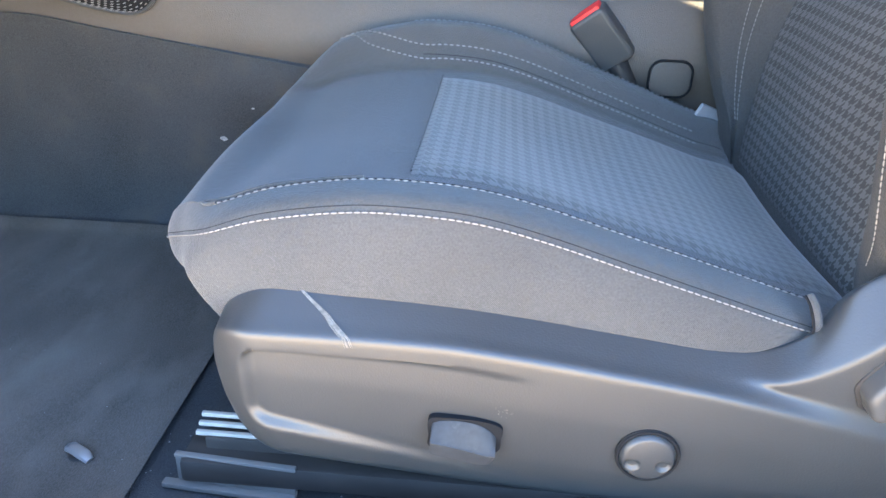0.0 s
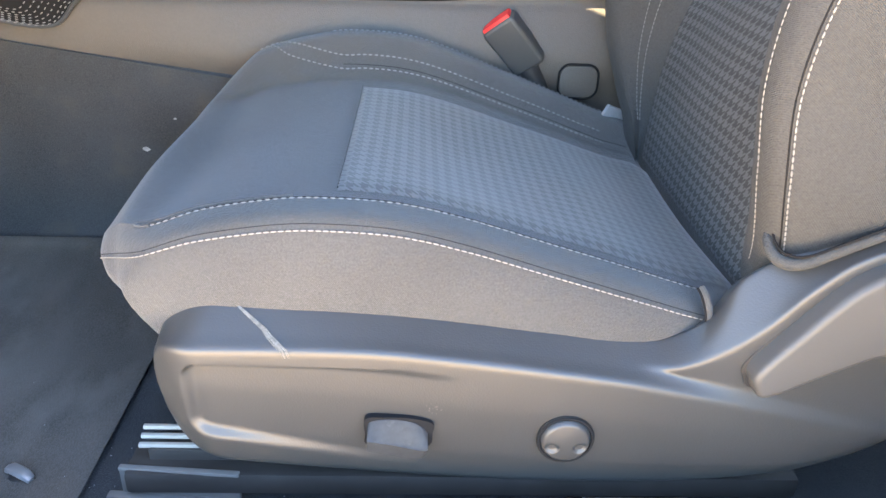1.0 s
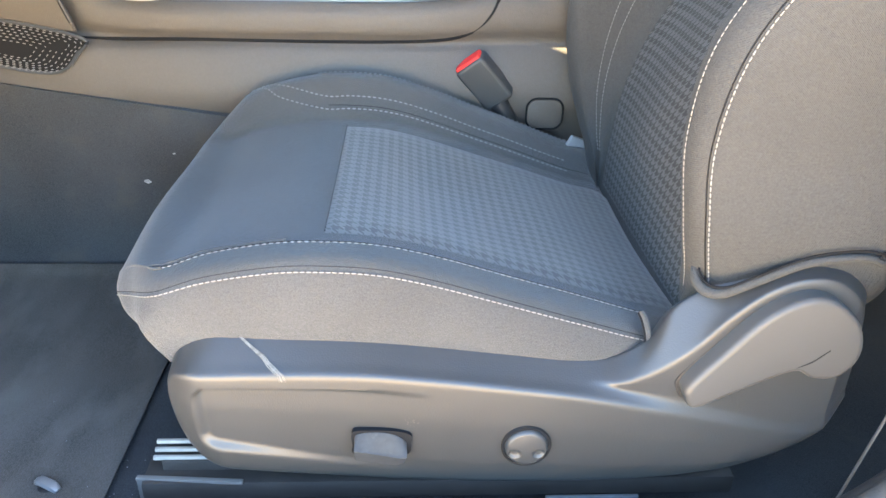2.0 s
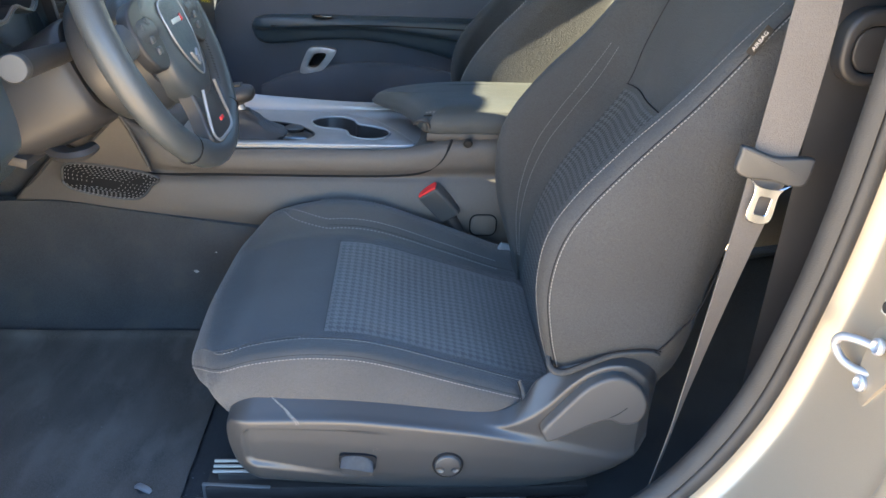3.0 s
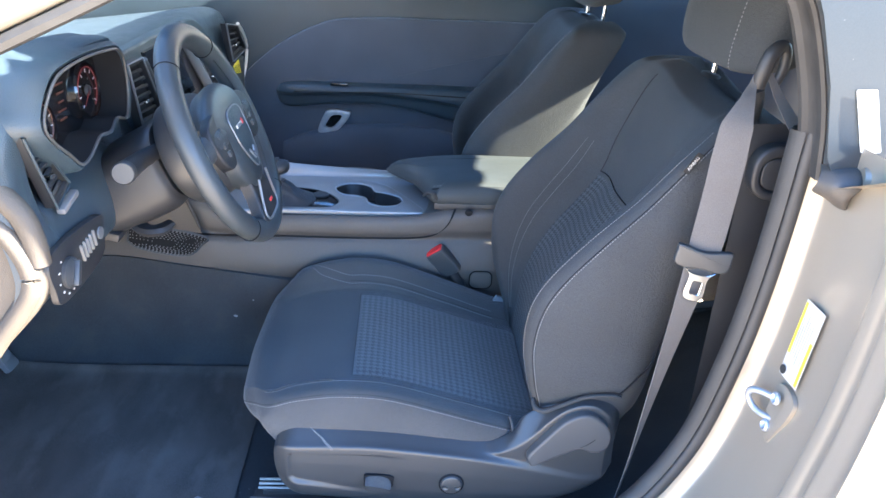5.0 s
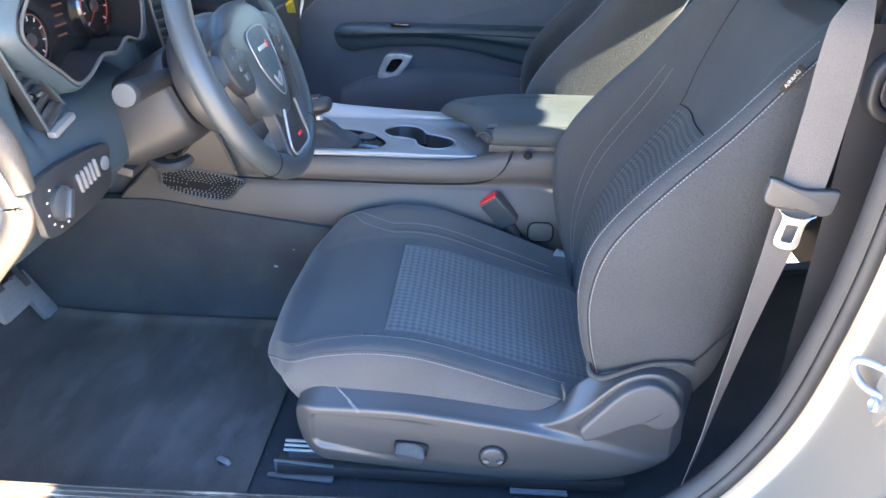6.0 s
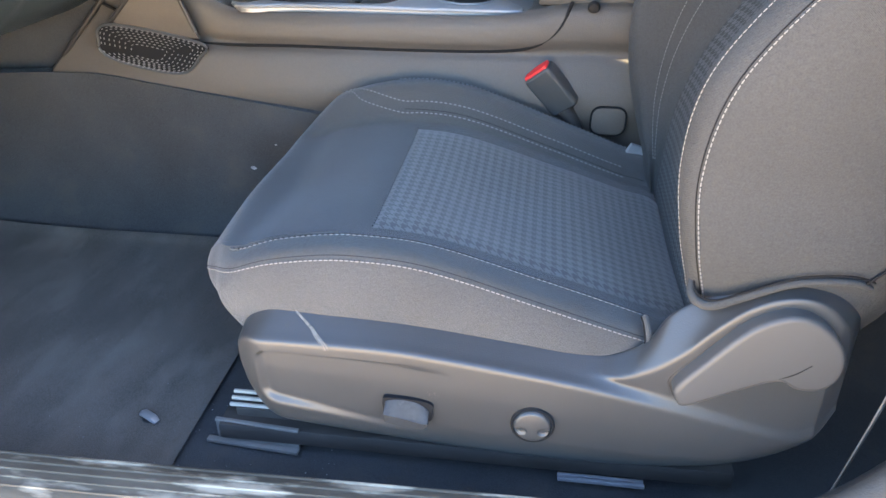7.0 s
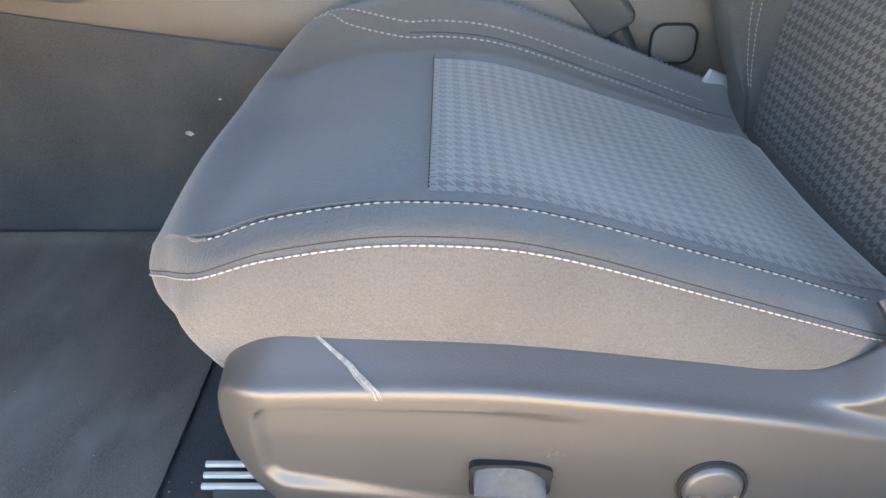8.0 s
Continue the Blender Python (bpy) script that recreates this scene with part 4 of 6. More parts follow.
        at_corner = np.r_[0, np.cumsum(np.linalg.norm(np.diff(line, axis=0), axis=1))]
        fine = np.arange(0, at_corner[-1], 0.0005)
        body_line = np.array([np.interp(fine, at_corner, line[:, k]) for k in range(3)])
        bell = np.exp(-0.5 * (np.arange(-12, 13) / 5.6) ** 2)
        body_line = np.array([np.convolve(np.pad(q, 12, mode="reflect", reflect_type="odd"), bell / bell.sum(), "valid") for q in body_line])
        spots = np.concatenate([np.linspace(at_corner[a], at_corner[b], c, endpoint=False) for a, b, c in ((0, 5, 70), (5, 6, 30), (6, 7, 35), (7, 8, 35), (8, 9, 10))])
        r = np.array([np.interp(spots, fine, q) for q in body_line]).T
        # shallow hollow behind the front rim, running out to the rear
        for q in r:
            fx = (q[0] + 0.1185) / 0.185
            hi = R[i][1] - 0.0112 - 0.002 * max(0, fx)
            lo = 0.0895 - 0.187 * (q[0] + 0.115)
            if 0 < fx < 1 and lo < q[2] < hi:
                a, b, c, rad = q[0] + 0.1185, hi - q[2], q[2] - lo, 0.016
                up = b if a > rad or b > rad else rad - math.hypot(rad - a, rad - b)
                dn = c if a > rad or c > rad else rad - math.hypot(rad - a, rad - c)
                e = [max(0.0, min(1.0, w)) for w in (1.0 if a < rad and c < rad else a / 0.0110, up / 0.0030, dn / 0.0110)]
                q[1] += 0.0070 * math.prod(w * w * (3 - 2 * w) for w in e) * (1 - fx) ** 0.8
        rows.append(r)
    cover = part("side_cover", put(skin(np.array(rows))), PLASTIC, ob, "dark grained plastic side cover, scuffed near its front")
    # reclining lever: teardrop blade with a round root, in a groove
    lev = [(0.270, 0.1415), (0.2605, 0.150), (0.2600, 0.162), (0.280, 0.190), (0.308, 0.2245), (0.334, 0.2395), (0.356, 0.2370), (0.376, 0.2215), (0.386, 0.202), (0.385, 0.183), (0.373, 0.170), (0.355, 0.169), (0.338, 0.1755), (0.305, 0.1600)]
    part("lever_groove", put(plate([tuple((p - (0.33, 0.19)) * 1.035 + (0.33, 0.19)) for p in spline(lev, 70, True)], "xz", -0.4160, -0.4040, 0.0015)), DARK_PLASTIC, cover)
    lever = part("recliner_lever", put(plate([tuple(p) for p in spline(lev, 70, True)], "xz", -0.414, -0.3885, 0.0052, 4)), LEVER_GREY, cover, "grey plastic recliner lever")
    part("lever_fold", put(tube([(0.339, 0.3890, 0.1800), (0.350, 0.3886, 0.1860), (0.361, 0.3888, 0.1960)], 0.0006, 6, 12)), SEAM, lever)
    # lumbar dial
    part("dial_well", put(lathe([(0.0, 0), (0.0200, 0.0), (0.0203, 0.0016), (0.0198, 0.0022), (0.0, 0.0024)], (0.143, 0.4020, 0.0955), (0, -1, 0), 40)), RUBBER, cover)
    part("dial_gap", put(tube([(0.143 + 0.0189 * math.cos(a), 0.3996, 0.0955 + 0.0189 * math.sin(a)) for a in np.linspace(0, 2 * math.pi, 48, endpoint=False)], 0.0011, 8, 0, True, up=(0, 1, 0))), SEAM, cover)
    dome = []
    for k in range(25):
        q = 0.0178 * k / 24
        h = 0.0060 - 0.0016 * (q / 0.0178) ** 2 - 0.0032 * max(0.0, (q - 0.0148) / 0.0030) ** 2
        dome.append([])
        for a in np.linspace(0, 2 * math.pi, 60, endpoint=False):
            x, z = q * math.cos(a), q * math.sin(a)
            e = min(1.0, max(0.0, 1 - math.hypot((abs(x) - 0.0098) / 0.0056, (z + 0.0042) / 0.0046)) / 0.45)
            dome[-1].append((0.143 + x, 0.4010 - h + 0.0019 * e * e * (3 - 2 * e), 0.0955 + z))
    dome.append([(0.143 + (x - 0.143), 0.4020, z) for x, y, z in dome[-1]])
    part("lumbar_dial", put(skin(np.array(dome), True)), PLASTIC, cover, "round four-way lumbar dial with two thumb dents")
    # adjuster paddle
    pad = [(-0.0225, 0.013), (-0.010, 0.0148), (0.010, 0.0140), (0.0228, 0.0100), (0.0235, 0.002), (0.0185, -0.0110), (-0.0195, -0.0100), (-0.0228, 0.0)]
    at_pad = (0.027, 0, 0.0980)
    part("paddle_well", put(plate([tuple(p) for p in spline(pad, 40, True)], "xz", -0.4120, -0.4004, origin=at_pad)), SEAM, cover)
    blade = []
    for x, zt, zk, zb in ((0.0058, 0.1050, 0.1000, 0.0910), (0.0070, 0.1084, 0.0996, 0.0888), (0.014, 0.1108, 0.0988, 0.0872), (0.025, 0.1110, 0.0966, 0.0849), (0.036, 0.1090, 0.0940, 0.0827), (0.0435, 0.1046, 0.0926, 0.0838), (0.0472, 0.1000, 0.0930, 0.0890)):
        blade.append([(x, 0.4035, zt + 0.0005), (x, 0.4005, zt), (x, 0.3992, zt - 0.0010), (x, 0.3922, zk + 0.0012), (x, 0.3910, zk), (x, 0.3911, zk - 0.0014), (x, 0.3930, zb + 0.0014), (x, 0.3942, zb), (x, 0.4035, zb)])
    part("adjuster_paddle", put(skin(net(blade, 30, 40))), PADDLE, cover, "small shiny adjuster paddle")

    # scuff across the cover's upper edge, and piping at the cushion's rear end
    C = np.array(rows)
    i0, i1 = (float(np.argmin(np.abs(R[:, 0] - x))) for x in (-0.093, -0.047))
    across = np.r_[np.linspace(168, 136, 13), np.linspace(98, 71, 6), 67.0]
    pts = []
    for u, v in zip(np.linspace(i0, i1, 20), across):
        a, b = int(u), int(v)
        p, q = C[a, b] * (1 - v + b) + C[a, b + 1] * (v - b), C[a + 1, b] * (1 - v + b) + C[a + 1, b + 1] * (v - b)
        pts.append(p * (1 - u + a) + q * (u - a))
    pts = np.array(pts)
    pts[:, 0] = np.linspace(pts[0, 0], pts[-1, 0], 20)
    if not mirror:
        dice = random.Random(3)
        slivers = []
        for k in range(70):
            off = dice.gauss(0, 0.0011)
            f0 = max(0.0, dice.uniform(-0.25, 0.8))
            f1 = min(1.0, f0 + dice.uniform(0.15, 0.5))
            line = [pts[int(round(f * 19))] + np.array((off * (0.35 + 0.9 * f), -0.0007, 0.0007)) for f in np.linspace(f0, f1, 6)]
            thin = dice.uniform(0.0002, 0.0006)
            slivers.append(skin([[q - np.array((thin * g, 0, 0)), q + np.array((thin * g, 0, 0.0001))] for q, g in zip(line, (0.2, 0.8, 1.0, 1.0, 0.7, 0.2))]))
        part("scuff_streak", joined(*slivers), SCRATCH, cover, "pale scuff on the side cover")
        smears = []
        for k in range(16):
            i, j = int(np.argmin(np.abs(R[:, 0] - 0.052 - dice.gauss(0, 0.0022)))), int(50 + dice.gauss(0, 1.6))
            turn = dice.uniform(0, math.pi)
            d = np.array((math.cos(turn), 0, math.sin(turn))) * dice.uniform(0.0005, 0.0013)
            e = np.array((-math.sin(turn), 0, math.cos(turn))) * 0.00018
            c = C[i, j] + np.array((dice.gauss(0, 0.0008), -0.0006, 0))
            smears.append(skin([[c + d * u - e * w, c + d * u + e * w] for u, w in ((-1, 0.2), (-0.4, 1), (0.4, 1), (1, 0.2))]))
        part("scuff_spot", joined(*smears), SCRATCH, cover, "dusty rub mark")
    strap = [(0.2355, 0.4470, 0.1925), (0.2375, 0.4400, 0.1880), (0.2395, 0.4330, 0.1775), (0.2388, 0.4300, 0.1665), (0.2330, 0.4305, 0.1580)]
    part("end_strap", put(tube(strap, 0.0026, 10, 24)), FABRIC, cushion, "narrow cloth strap closing the cushion's end")
    part("seam", put(tube([(x - 0.0030, y - 0.0006, z) for x, y, z in strap], 0.0009, 6, 24)), SEAM, cushion)

    # runners
    for y0 in (0.445, 0.80):
        rail = part("seat_rail", put(box((0.08, y0, 0.022), (0.52, 0.034, 0.020), 0.004)), RAIL, ob, "black steel runner with bright lips")
        for dy, dz in ((0.003, 0.043), (0.010, 0.046), (0.017, 0.049)):
            part("rail_lip", put(box((-0.075, y0 + dy, dz), (0.195, 0.0036, 0.0036), 0.001)), BARE, rail)
        part("rail_body", put(box((-0.070, y0 + 0.010, 0.034), (0.19, 0.022, 0.016), 0.002)), RAIL, rail)
        part("bracket", put(box((-0.140, y0 - 0.010, 0.017), (0.092, 0.005, 0.028), 0.002, (0, 0, -4))), FOOT, rail, "grey steel foot bracket")
        part("bracket_lip", put(box((-0.139, y0 - 0.0125, 0.0318), (0.092, 0.0050, 0.0030), 0.001, (0, 0, -4))), FOOT, rail)
        part("foot_flange", put(box((-0.146, y0 - 0.0145, 0.0045), (0.102, 0.0075, 0.0045), 0.0015, (0, 0, -4))), FOOT, rail)
        for dz in (0.0, 0.008):
            part("rail_lip", put(box((0.215, y0 - 0.012 - dz, 0.004 + dz * 0.3), (0.085, 0.0035, 0.004), 0.001)), STEEL, rail)
    return ob, g, n, g2, n2, put


driver_seat, G, N, G2, N2, _ = seat(label="charcoal cloth sports seat with houndstooth insert and pale stitching")
seat(True, -0.045, "charcoal cloth passenger sports seat, sunlit on its inner side")

# cloth tag in the backrest's side seam
tag = thing("airbag_tag", (0.434, 0.416, 0.64), "small grey woven tag sewn into the backrest seam", "tag")
ax = Vector((0.52, 0.0, 0.85)).normalized()
part("tag_cloth", plate(rrect(0.0115, 0.032, 0.001, 2), (Vector((0.85, 0.25, -0.52)).normalized(), ax, Vector((-0.13, -0.98, 0.0)).normalized()), 0.0, 0.0015, origin=(0.441, 0.4165, 0.637)), SEAL_GREY, tag)
cu = bpy.data.curves.new("lettering", "FONT")
cu.body, cu.size, cu.extrude, cu.align_x, cu.align_y = "AIRBAG", 0.0068, 0.0002, "CENTER", "CENTER"
letters = new("lettering", cu)
lx = ax
lz = Vector((-0.13, -0.98, 0.0)).normalized()
ly = lz.cross(lx).normalized()
lz = lx.cross(ly).normalized()
letters.matrix_world = Matrix.Translation(Vector((0.4405, 0.4143, 0.637)) * K) @ Matrix((lx, ly, lz)).transposed().to_4x4()
cu.materials.append(WHITE)
bpy.context.view_layer.update()
letters.parent = tag
letters.matrix_parent_inverse = tag.matrix_world.inverted()
letters["label"] = "white lettering AIRBAG"

# ---- centre console ----
console = thing("centre_console", (-0.1, 0.99, 0.0), "dark soft plastic centre console with silver trim plate", "console")
rows = []
for x, up, fat in ((-0.80, 0.20, 0.0), (-0.60, 0.16, 0.0), (-0.48, 0.095, 0.0), (-0.40, 0.055, 0.0), (-0.34, 0.020, 0.0), (-0.28, 0.0, 0.0), (-0.1, 0.0, 0.002), (0.05, 0.003, 0.003), (0.12, 0.010, 0.002), (0.18, 0.020, 0.0), (0.4, 0.025, 0.0), (0.62, 0.025, 0.0)):
    w = min(1.0, max(0.0, (x + 0.34) / 0.14))
    low = [(0.888, 0.02), (0.882, 0.18), (0.868, 0.232), (0.866 + 0.002 * w, 0.262), (0.871 + 0.007 * w, 0.297), (0.884, 0.3085), (0.878, 0.322), (0.879, 0.342), (0.888, 0.354), (0.905, 0.357), (0.99, 0.356)]
    half = [(y - fat, z + up * min(1.0, max(0.0, (z - 0.297) / 0.05))) for y, z in low]
    if -0.29 < x < 0.06:
        half[-2:] = [(0.900, 0.345), (0.99, 0.280)]
    rows.append([(x, y, z) for y, z in half] + [(x, 1.98 - y, z) for y, z in half[::-1][1:]])
grid = net(rows, 90, 90)
grid[..., 0] = np.maximum(grid[..., 0], -0.578 + 0.96 * (np.clip(grid[..., 2], 0.2, 0.46) - 0.261))   # slanted front edge
part("body", skin(grid), CONSOLE, console)
part("lower_groove", tube([(-0.50, 0.870, 0.372), (-0.42, 0.877, 0.331), (-0.358, 0.8815, 0.309), (-0.2, 0.8825, 0.3085), (-0.029, 0.881, 0.3090), (0.08, 0.8800, 0.3125), (0.125, 0.8790, 0.323), (0.150, 0.8785, 0.345), (0.164, 0.882, 0.378)], 0.0022, 6, 60), SEAM, console)
part("front_edge", tube([(-0.578, 0.872, 0.262), (-0.506, 0.870, 0.337), (-0.440, 0.873, 0.406), (-0.42, 0.88, 0.43)], 0.0032, 8, 16), DARK_PLASTIC, console)
part("tunnel", skin(net([[(x, 0.894, z) for x in (-1.1, -0.8, -0.6, -0.36)] for z in (0.02, 0.2, 0.36, 0.5)], 6, 8)), CARPET_PLAIN, console, "dark carpeted tunnel side")


def ring(outline, scale):
    c = np.mean(np.array(outline), axis=0)
    return [tuple(c + (np.array(p) - c) * scale) for p in outline]


# trim plate with two joined cup wells and the selector's opening
tray = [tuple(p) for p in spline([(-0.300, 0.898), (-0.2, 0.8965), (0.0, 0.8955), (0.085, 0.897), (0.098, 0.906), (0.092, 0.928), (0.054, 1.000), (0.010, 1.062), (-0.05, 1.092), (-0.18, 1.104), (-0.300, 1.104)], 80, True)]
cups = [tuple(p) for p in spline([(-0.085, 1.005), (-0.088, 1.030), (-0.066, 1.055), (-0.035, 1.055), (-0.012, 1.036), (-0.002, 1.010), (0.022, 0.999), (0.050, 0.978), (0.056, 0.950), (0.040, 0.926), (0.010, 0.922), (-0.014, 0.940), (-0.022, 0.966), (-0.040, 0.978), (-0.068, 0.985)], 70, True)]
slot = [tuple(p) for p in spline([(-0.255, 0.918), (-0.18, 0.911), (-0.105, 0.912), (-0.082, 0.928), (-0.078, 0.955), (-0.105, 0.995), (-0.15, 1.020), (-0.22, 1.022), (-0.262, 1.0)], 50, True)]
trim_plate = part("trim_plate", plate(tray, "xy", 0.352, 0.3630, 0.0025, 2, [cups, slot]), SILVER_TRIM, console, "satin silver trim plate")
part("plate_border", tube([(x, y, 0.3600) for x, y in tray], 0.0028, 8, 0, True), SATIN, trim_plate)
part("far_flank", skin(net([[(x, y, 0.3585), (x, 1.100, 0.3615 + u * 0.3), (x, 1.108, 0.370 + u * 0.6), (x, 1.117, 0.375 + u), (x, 1.126, 0.370 + u), (x, 1.13, 0.33)] for x, y, u in ((-0.42, 1.085, 0.06), (-0.32, 1.085, 0.030), (-0.22, 1.085, 0.012), (-0.1, 1.08, 0.004), (0.0, 1.04, 0.0), (0.06, 0.96, 0.0), (0.10, 0.91, 0.0), (0.2, 0.90, -0.004))], 36, 24)), SILVER_TRIM, console, "satin silver flank beside the trim plate")
cup = part("cup_well", skin([[(x, y, 0.3615) for x, y in cups], [(x, y, 0.355) for x, y in ring(cups, 0.97)], [(x, y, 0.300) for x, y in ring(cups, 0.90)], [(x, y, 0.290) for x, y in ring(cups, 0.80)], [(x, y, 0.2895) for x, y in ring(cups, 0.02)]], True), DARK_PLASTIC, console, "twin cup holder well")
part("cup_rim", tube([(x, y, 0.3632) for x, y in cups], 0.0020, 8, 0, True), SATIN, cup)
part("cup_divider", tube([(-0.03, 0.978, 0.335), (-0.02, 0.995, 0.338), (-0.004, 1.012, 0.335)], 0.006, 8, 10), GLOSS_BLACK, cup)
panel = part("selector_panel", plate(slot, "xy", 0.350, 0.3600, 0.001), GLOSS_BLACK, console, "gloss black selector surround")
part("panel_border", tube([(x, y, 0.3612) for x, y in slot], 0.0016, 6, 0, True), DARK_PLASTIC, panel)
part("ash_cap", lathe([(0.0, 0), (0.017, 0.0), (0.018, 0.003), (0.014, 0.005), (0.0, 0.005)], (-0.118, 0.985, 0.360), (0, 0, 1), 24), DARK_PLASTIC, panel)
# selector with folded gaiter
gaiter = []
for z, rx, ry, cx in ((0.360, 0.052, 0.044, -0.180), (0.366, 0.048, 0.040, -0.181), (0.380, 0.033, 0.026, -0.192), (0.392, 0.024, 0.018, -0.199), (0.404, 0.014, 0.013, -0.204)):
    gaiter.append([(cx + rx * math.copysign(abs(math.cos(t)) ** 0.55, math.cos(t)) + 0.0022 * math.sin(5 * t + z * 300), 0.955 + ry * math.copysign(abs(math.sin(t)) ** 0.55, math.sin(t)) + 0.002 * math.cos(4 * t + z * 200), z) for t in np.linspace(0, 2 * math.pi, 28, endpoint=False)])
selector = thing("gear_selector", (-0.19, 0.955, 0.36), "black gear selector with folded leather gaiter and bright collar", "gear selector")
part("gaiter", skin(net(gaiter, 20, 56, True), True, True), GAITER, selector, "creased black leather gaiter")
part("collar", tube([(-0.203, 0.955, 0.398), (-0.208, 0.9545, 0.416)], [0.0095, 0.0085], 14), SILVER_TRIM, selector)
part("shaft", tube([(-0.206, 0.955, 0.412), (-0.213, 0.954, 0.436)], [0.0105, 0.012], 14), DARK_PLASTIC, selector)
knob = []
for s, a, b in ((-0.036, 0.008, 0.008), (-0.030, 0.017, 0.013), (-0.010, 0.024, 0.017), (0.012, 0.024, 0.0165), (0.028, 0.018, 0.013), (0.034, 0.007, 0.006)):
    knob.append([(-0.212 + s, 0.953 + a * math.cos(t), 0.430 + b * math.sin(t) + 0.12 * s) for t in np.linspace(0, 2 * math.pi, 16, endpoint=False)])
part("knob", skin(net(knob, 20, 32, True), True, True), GAITER, selector)
part("knob_inlay", box((-0.214, 0.953, 0.4465), (0.030, 0.024, 0.003), 0.0012, (0, -7, 0)), DARK_PLASTIC, selector)

# armrest lid: padded, with a slanted front edge
lid_ob = thing("storage_lid", (0.3, 0.99, 0.39), "padded charcoal lid with stitched edge on the console", "storage lid")
rows = []
for z, o in ((0.386, -0.006), (0.389, 0.0), (0.402, 0.002), (0.414, -0.001), (0.424, -0.008), (0.431, -0.022), (0.4335, -0.040), (0.434, -0.055)):
    x0, y0, y1 = 0.060 - o, 0.884 - o, 1.102 + o
    rows.append([(x0 + 0.062, y0 + 0.006, z), (x0 + 0.050, y0 + 0.022, z), (x0 + 0.02, (y0 + y1) / 2, z), (x0 - 0.035, y1 - 0.03, z), (x0 - 0.030, y1 - 0.008, z), (x0 + 0.0, y1, z), (0.3, y1, z), (0.55, y1, z), (0.56, y1 - 0.01, z), (0.56, (y0 + y1) / 2, z), (0.56, y0 + 0.01, z), (0.55, y0, z), (0.3, y0, z), (x0 + 0.085, y0, z)])
glid = net(rows, 28, 112, True)
glid[..., 2] -= 0.022 * np.clip((0.22 - glid[..., 0]) / 0.2, 0, 1) ** 2 * np.clip((glid[..., 2] - 0.386) / 0.03, 0, 1)
lid = part("lid", skin(glid, True, True), LID, lid_ob)
part("lid_seam", tube([(0.115, 0.8945, 0.4150), (0.2, 0.8920, 0.4220), (0.4, 0.8920, 0.4225), (0.55, 0.892, 0.4225)], 0.0013, 6, 30), SEAM, lid)
part("stitching", stitches(spline([(0.118, 0.898, 0.4200), (0.2, 0.8968, 0.4260), (0.4, 0.8965, 0.4262), (0.55, 0.8965, 0.4262)], 60), r=0.0007, step=0.006), THREAD_GREY, lid)
part("lid_base", box((0.34, 0.99, 0.379), (0.44, 0.20, 0.016), 0.004), DARK_PLASTIC, lid_ob)
part("latch_tab", tube([(0.098, 0.890, 0.402), (0.108, 0.884, 0.411), (0.120, 0.883, 0.408), (0.124, 0.884, 0.397)], 0.0035, 8, 16), DARK_PLASTIC, lid_ob)
alone("stop_peg", lathe([(0.0, 0), (0.007, 0.0), (0.008, 0.004), (0.006, 0.008), (0.0, 0.009)], (0.191, 0.8795, 0.374), (0, -1, -0.2), 16), RUBBER, "small black rubber stop on the console side", "rubber stop")

# net pocket at the console's front flank
pocket = thing("net_pocket", (-0.41, 0.86, 0.29), "black woven net pocket on the console flank", "net pocket")
po = [tuple(p) for p in spline([(-0.482, 0.312), (-0.462, 0.338), (-0.338, 0.3135), (-0.345, 0.292), (-0.366, 0.272), (-0.40, 0.272), (-0.455, 0.285), (-0.478, 0.297)], 50, True)]


def flank(bm):
    for v in bm.verts:
        v.co.y += 0.864 - 0.10 * max(0.0, -0.36 - v.co.x) - 0.10 * max(0.0, v.co.z - 0.30)
    return bm


part("net", flank(plate(po, "xz", -0.001, 0.0035, 0.0015)), SEAM, pocket)
part("rim", flank(tube([(x, -0.004, z) for x, z in po], 0.0022, 6, 0, True)), PLASTIC_SOFT, pocket)
weave = [flank(stitches([(x, -0.0052, z) for x, z in ring(po, k)], r=0.0007, step=0.0070, fill=0.5)) for k in (0.93, 0.86, 0.76, 0.66, 0.56, 0.45, 0.33)]
part("weave", joined(*weave), THREAD_GREY, pocket, "pale grey woven threads")
pad_edge = [(-0.455, 0.345), (-0.385, 0.413), (-0.368, 0.405), (-0.343, 0.330)]
alone("knee_pad_trim", flank(tube([(x, -0.0035, z) for x, z in pad_edge], 0.0030, 8, 30)), DARK_PLASTIC, "dark edging of the knee panel on the console flank", "trim")
alone("knee_pad", flank(plate([tuple(p) for p in spline([(-0.455, 0.345), (-0.385, 0.413), (-0.368, 0.405), (-0.343, 0.330), (-0.347, 0.320), (-0.40, 0.330)], 40, True)], "xz", -0.001, 0.003, 0.0015)), CONSOLE, "grey-brown plastic knee panel on the console flank", "panel")

# buckle beside the cushion, its stalk, and a round cover behind it
buckle = thing("seat_belt_buckle", (0.12, 0.875, 0.22), "black seat belt buckle with a red release button", "seat belt buckle")
ba, bc = Vector((-0.66, -0.06, 0.75)).normalized(), Vector((-0.20, -0.95, -0.25)).normalized()
bb = bc.cross(ba).normalized()
part("housing", plate(rrect(0.042, 0.066, 0.006, 4), (bb, ba, bc), -0.011, 0.011, 0.005, 3, origin=(0.146, 0.868, 0.266)), PLASTIC_SOFT, buckle)
part("release_button", plate(rrect(0.036, 0.011, 0.002, 3), (bb, ba, bc), -0.008, 0.0085, 0.002, origin=(0.146 + ba.x * 0.031, 0.868 + ba.y * 0.031, 0.266 + ba.z * 0.031)), RED, buckle, "red push button")
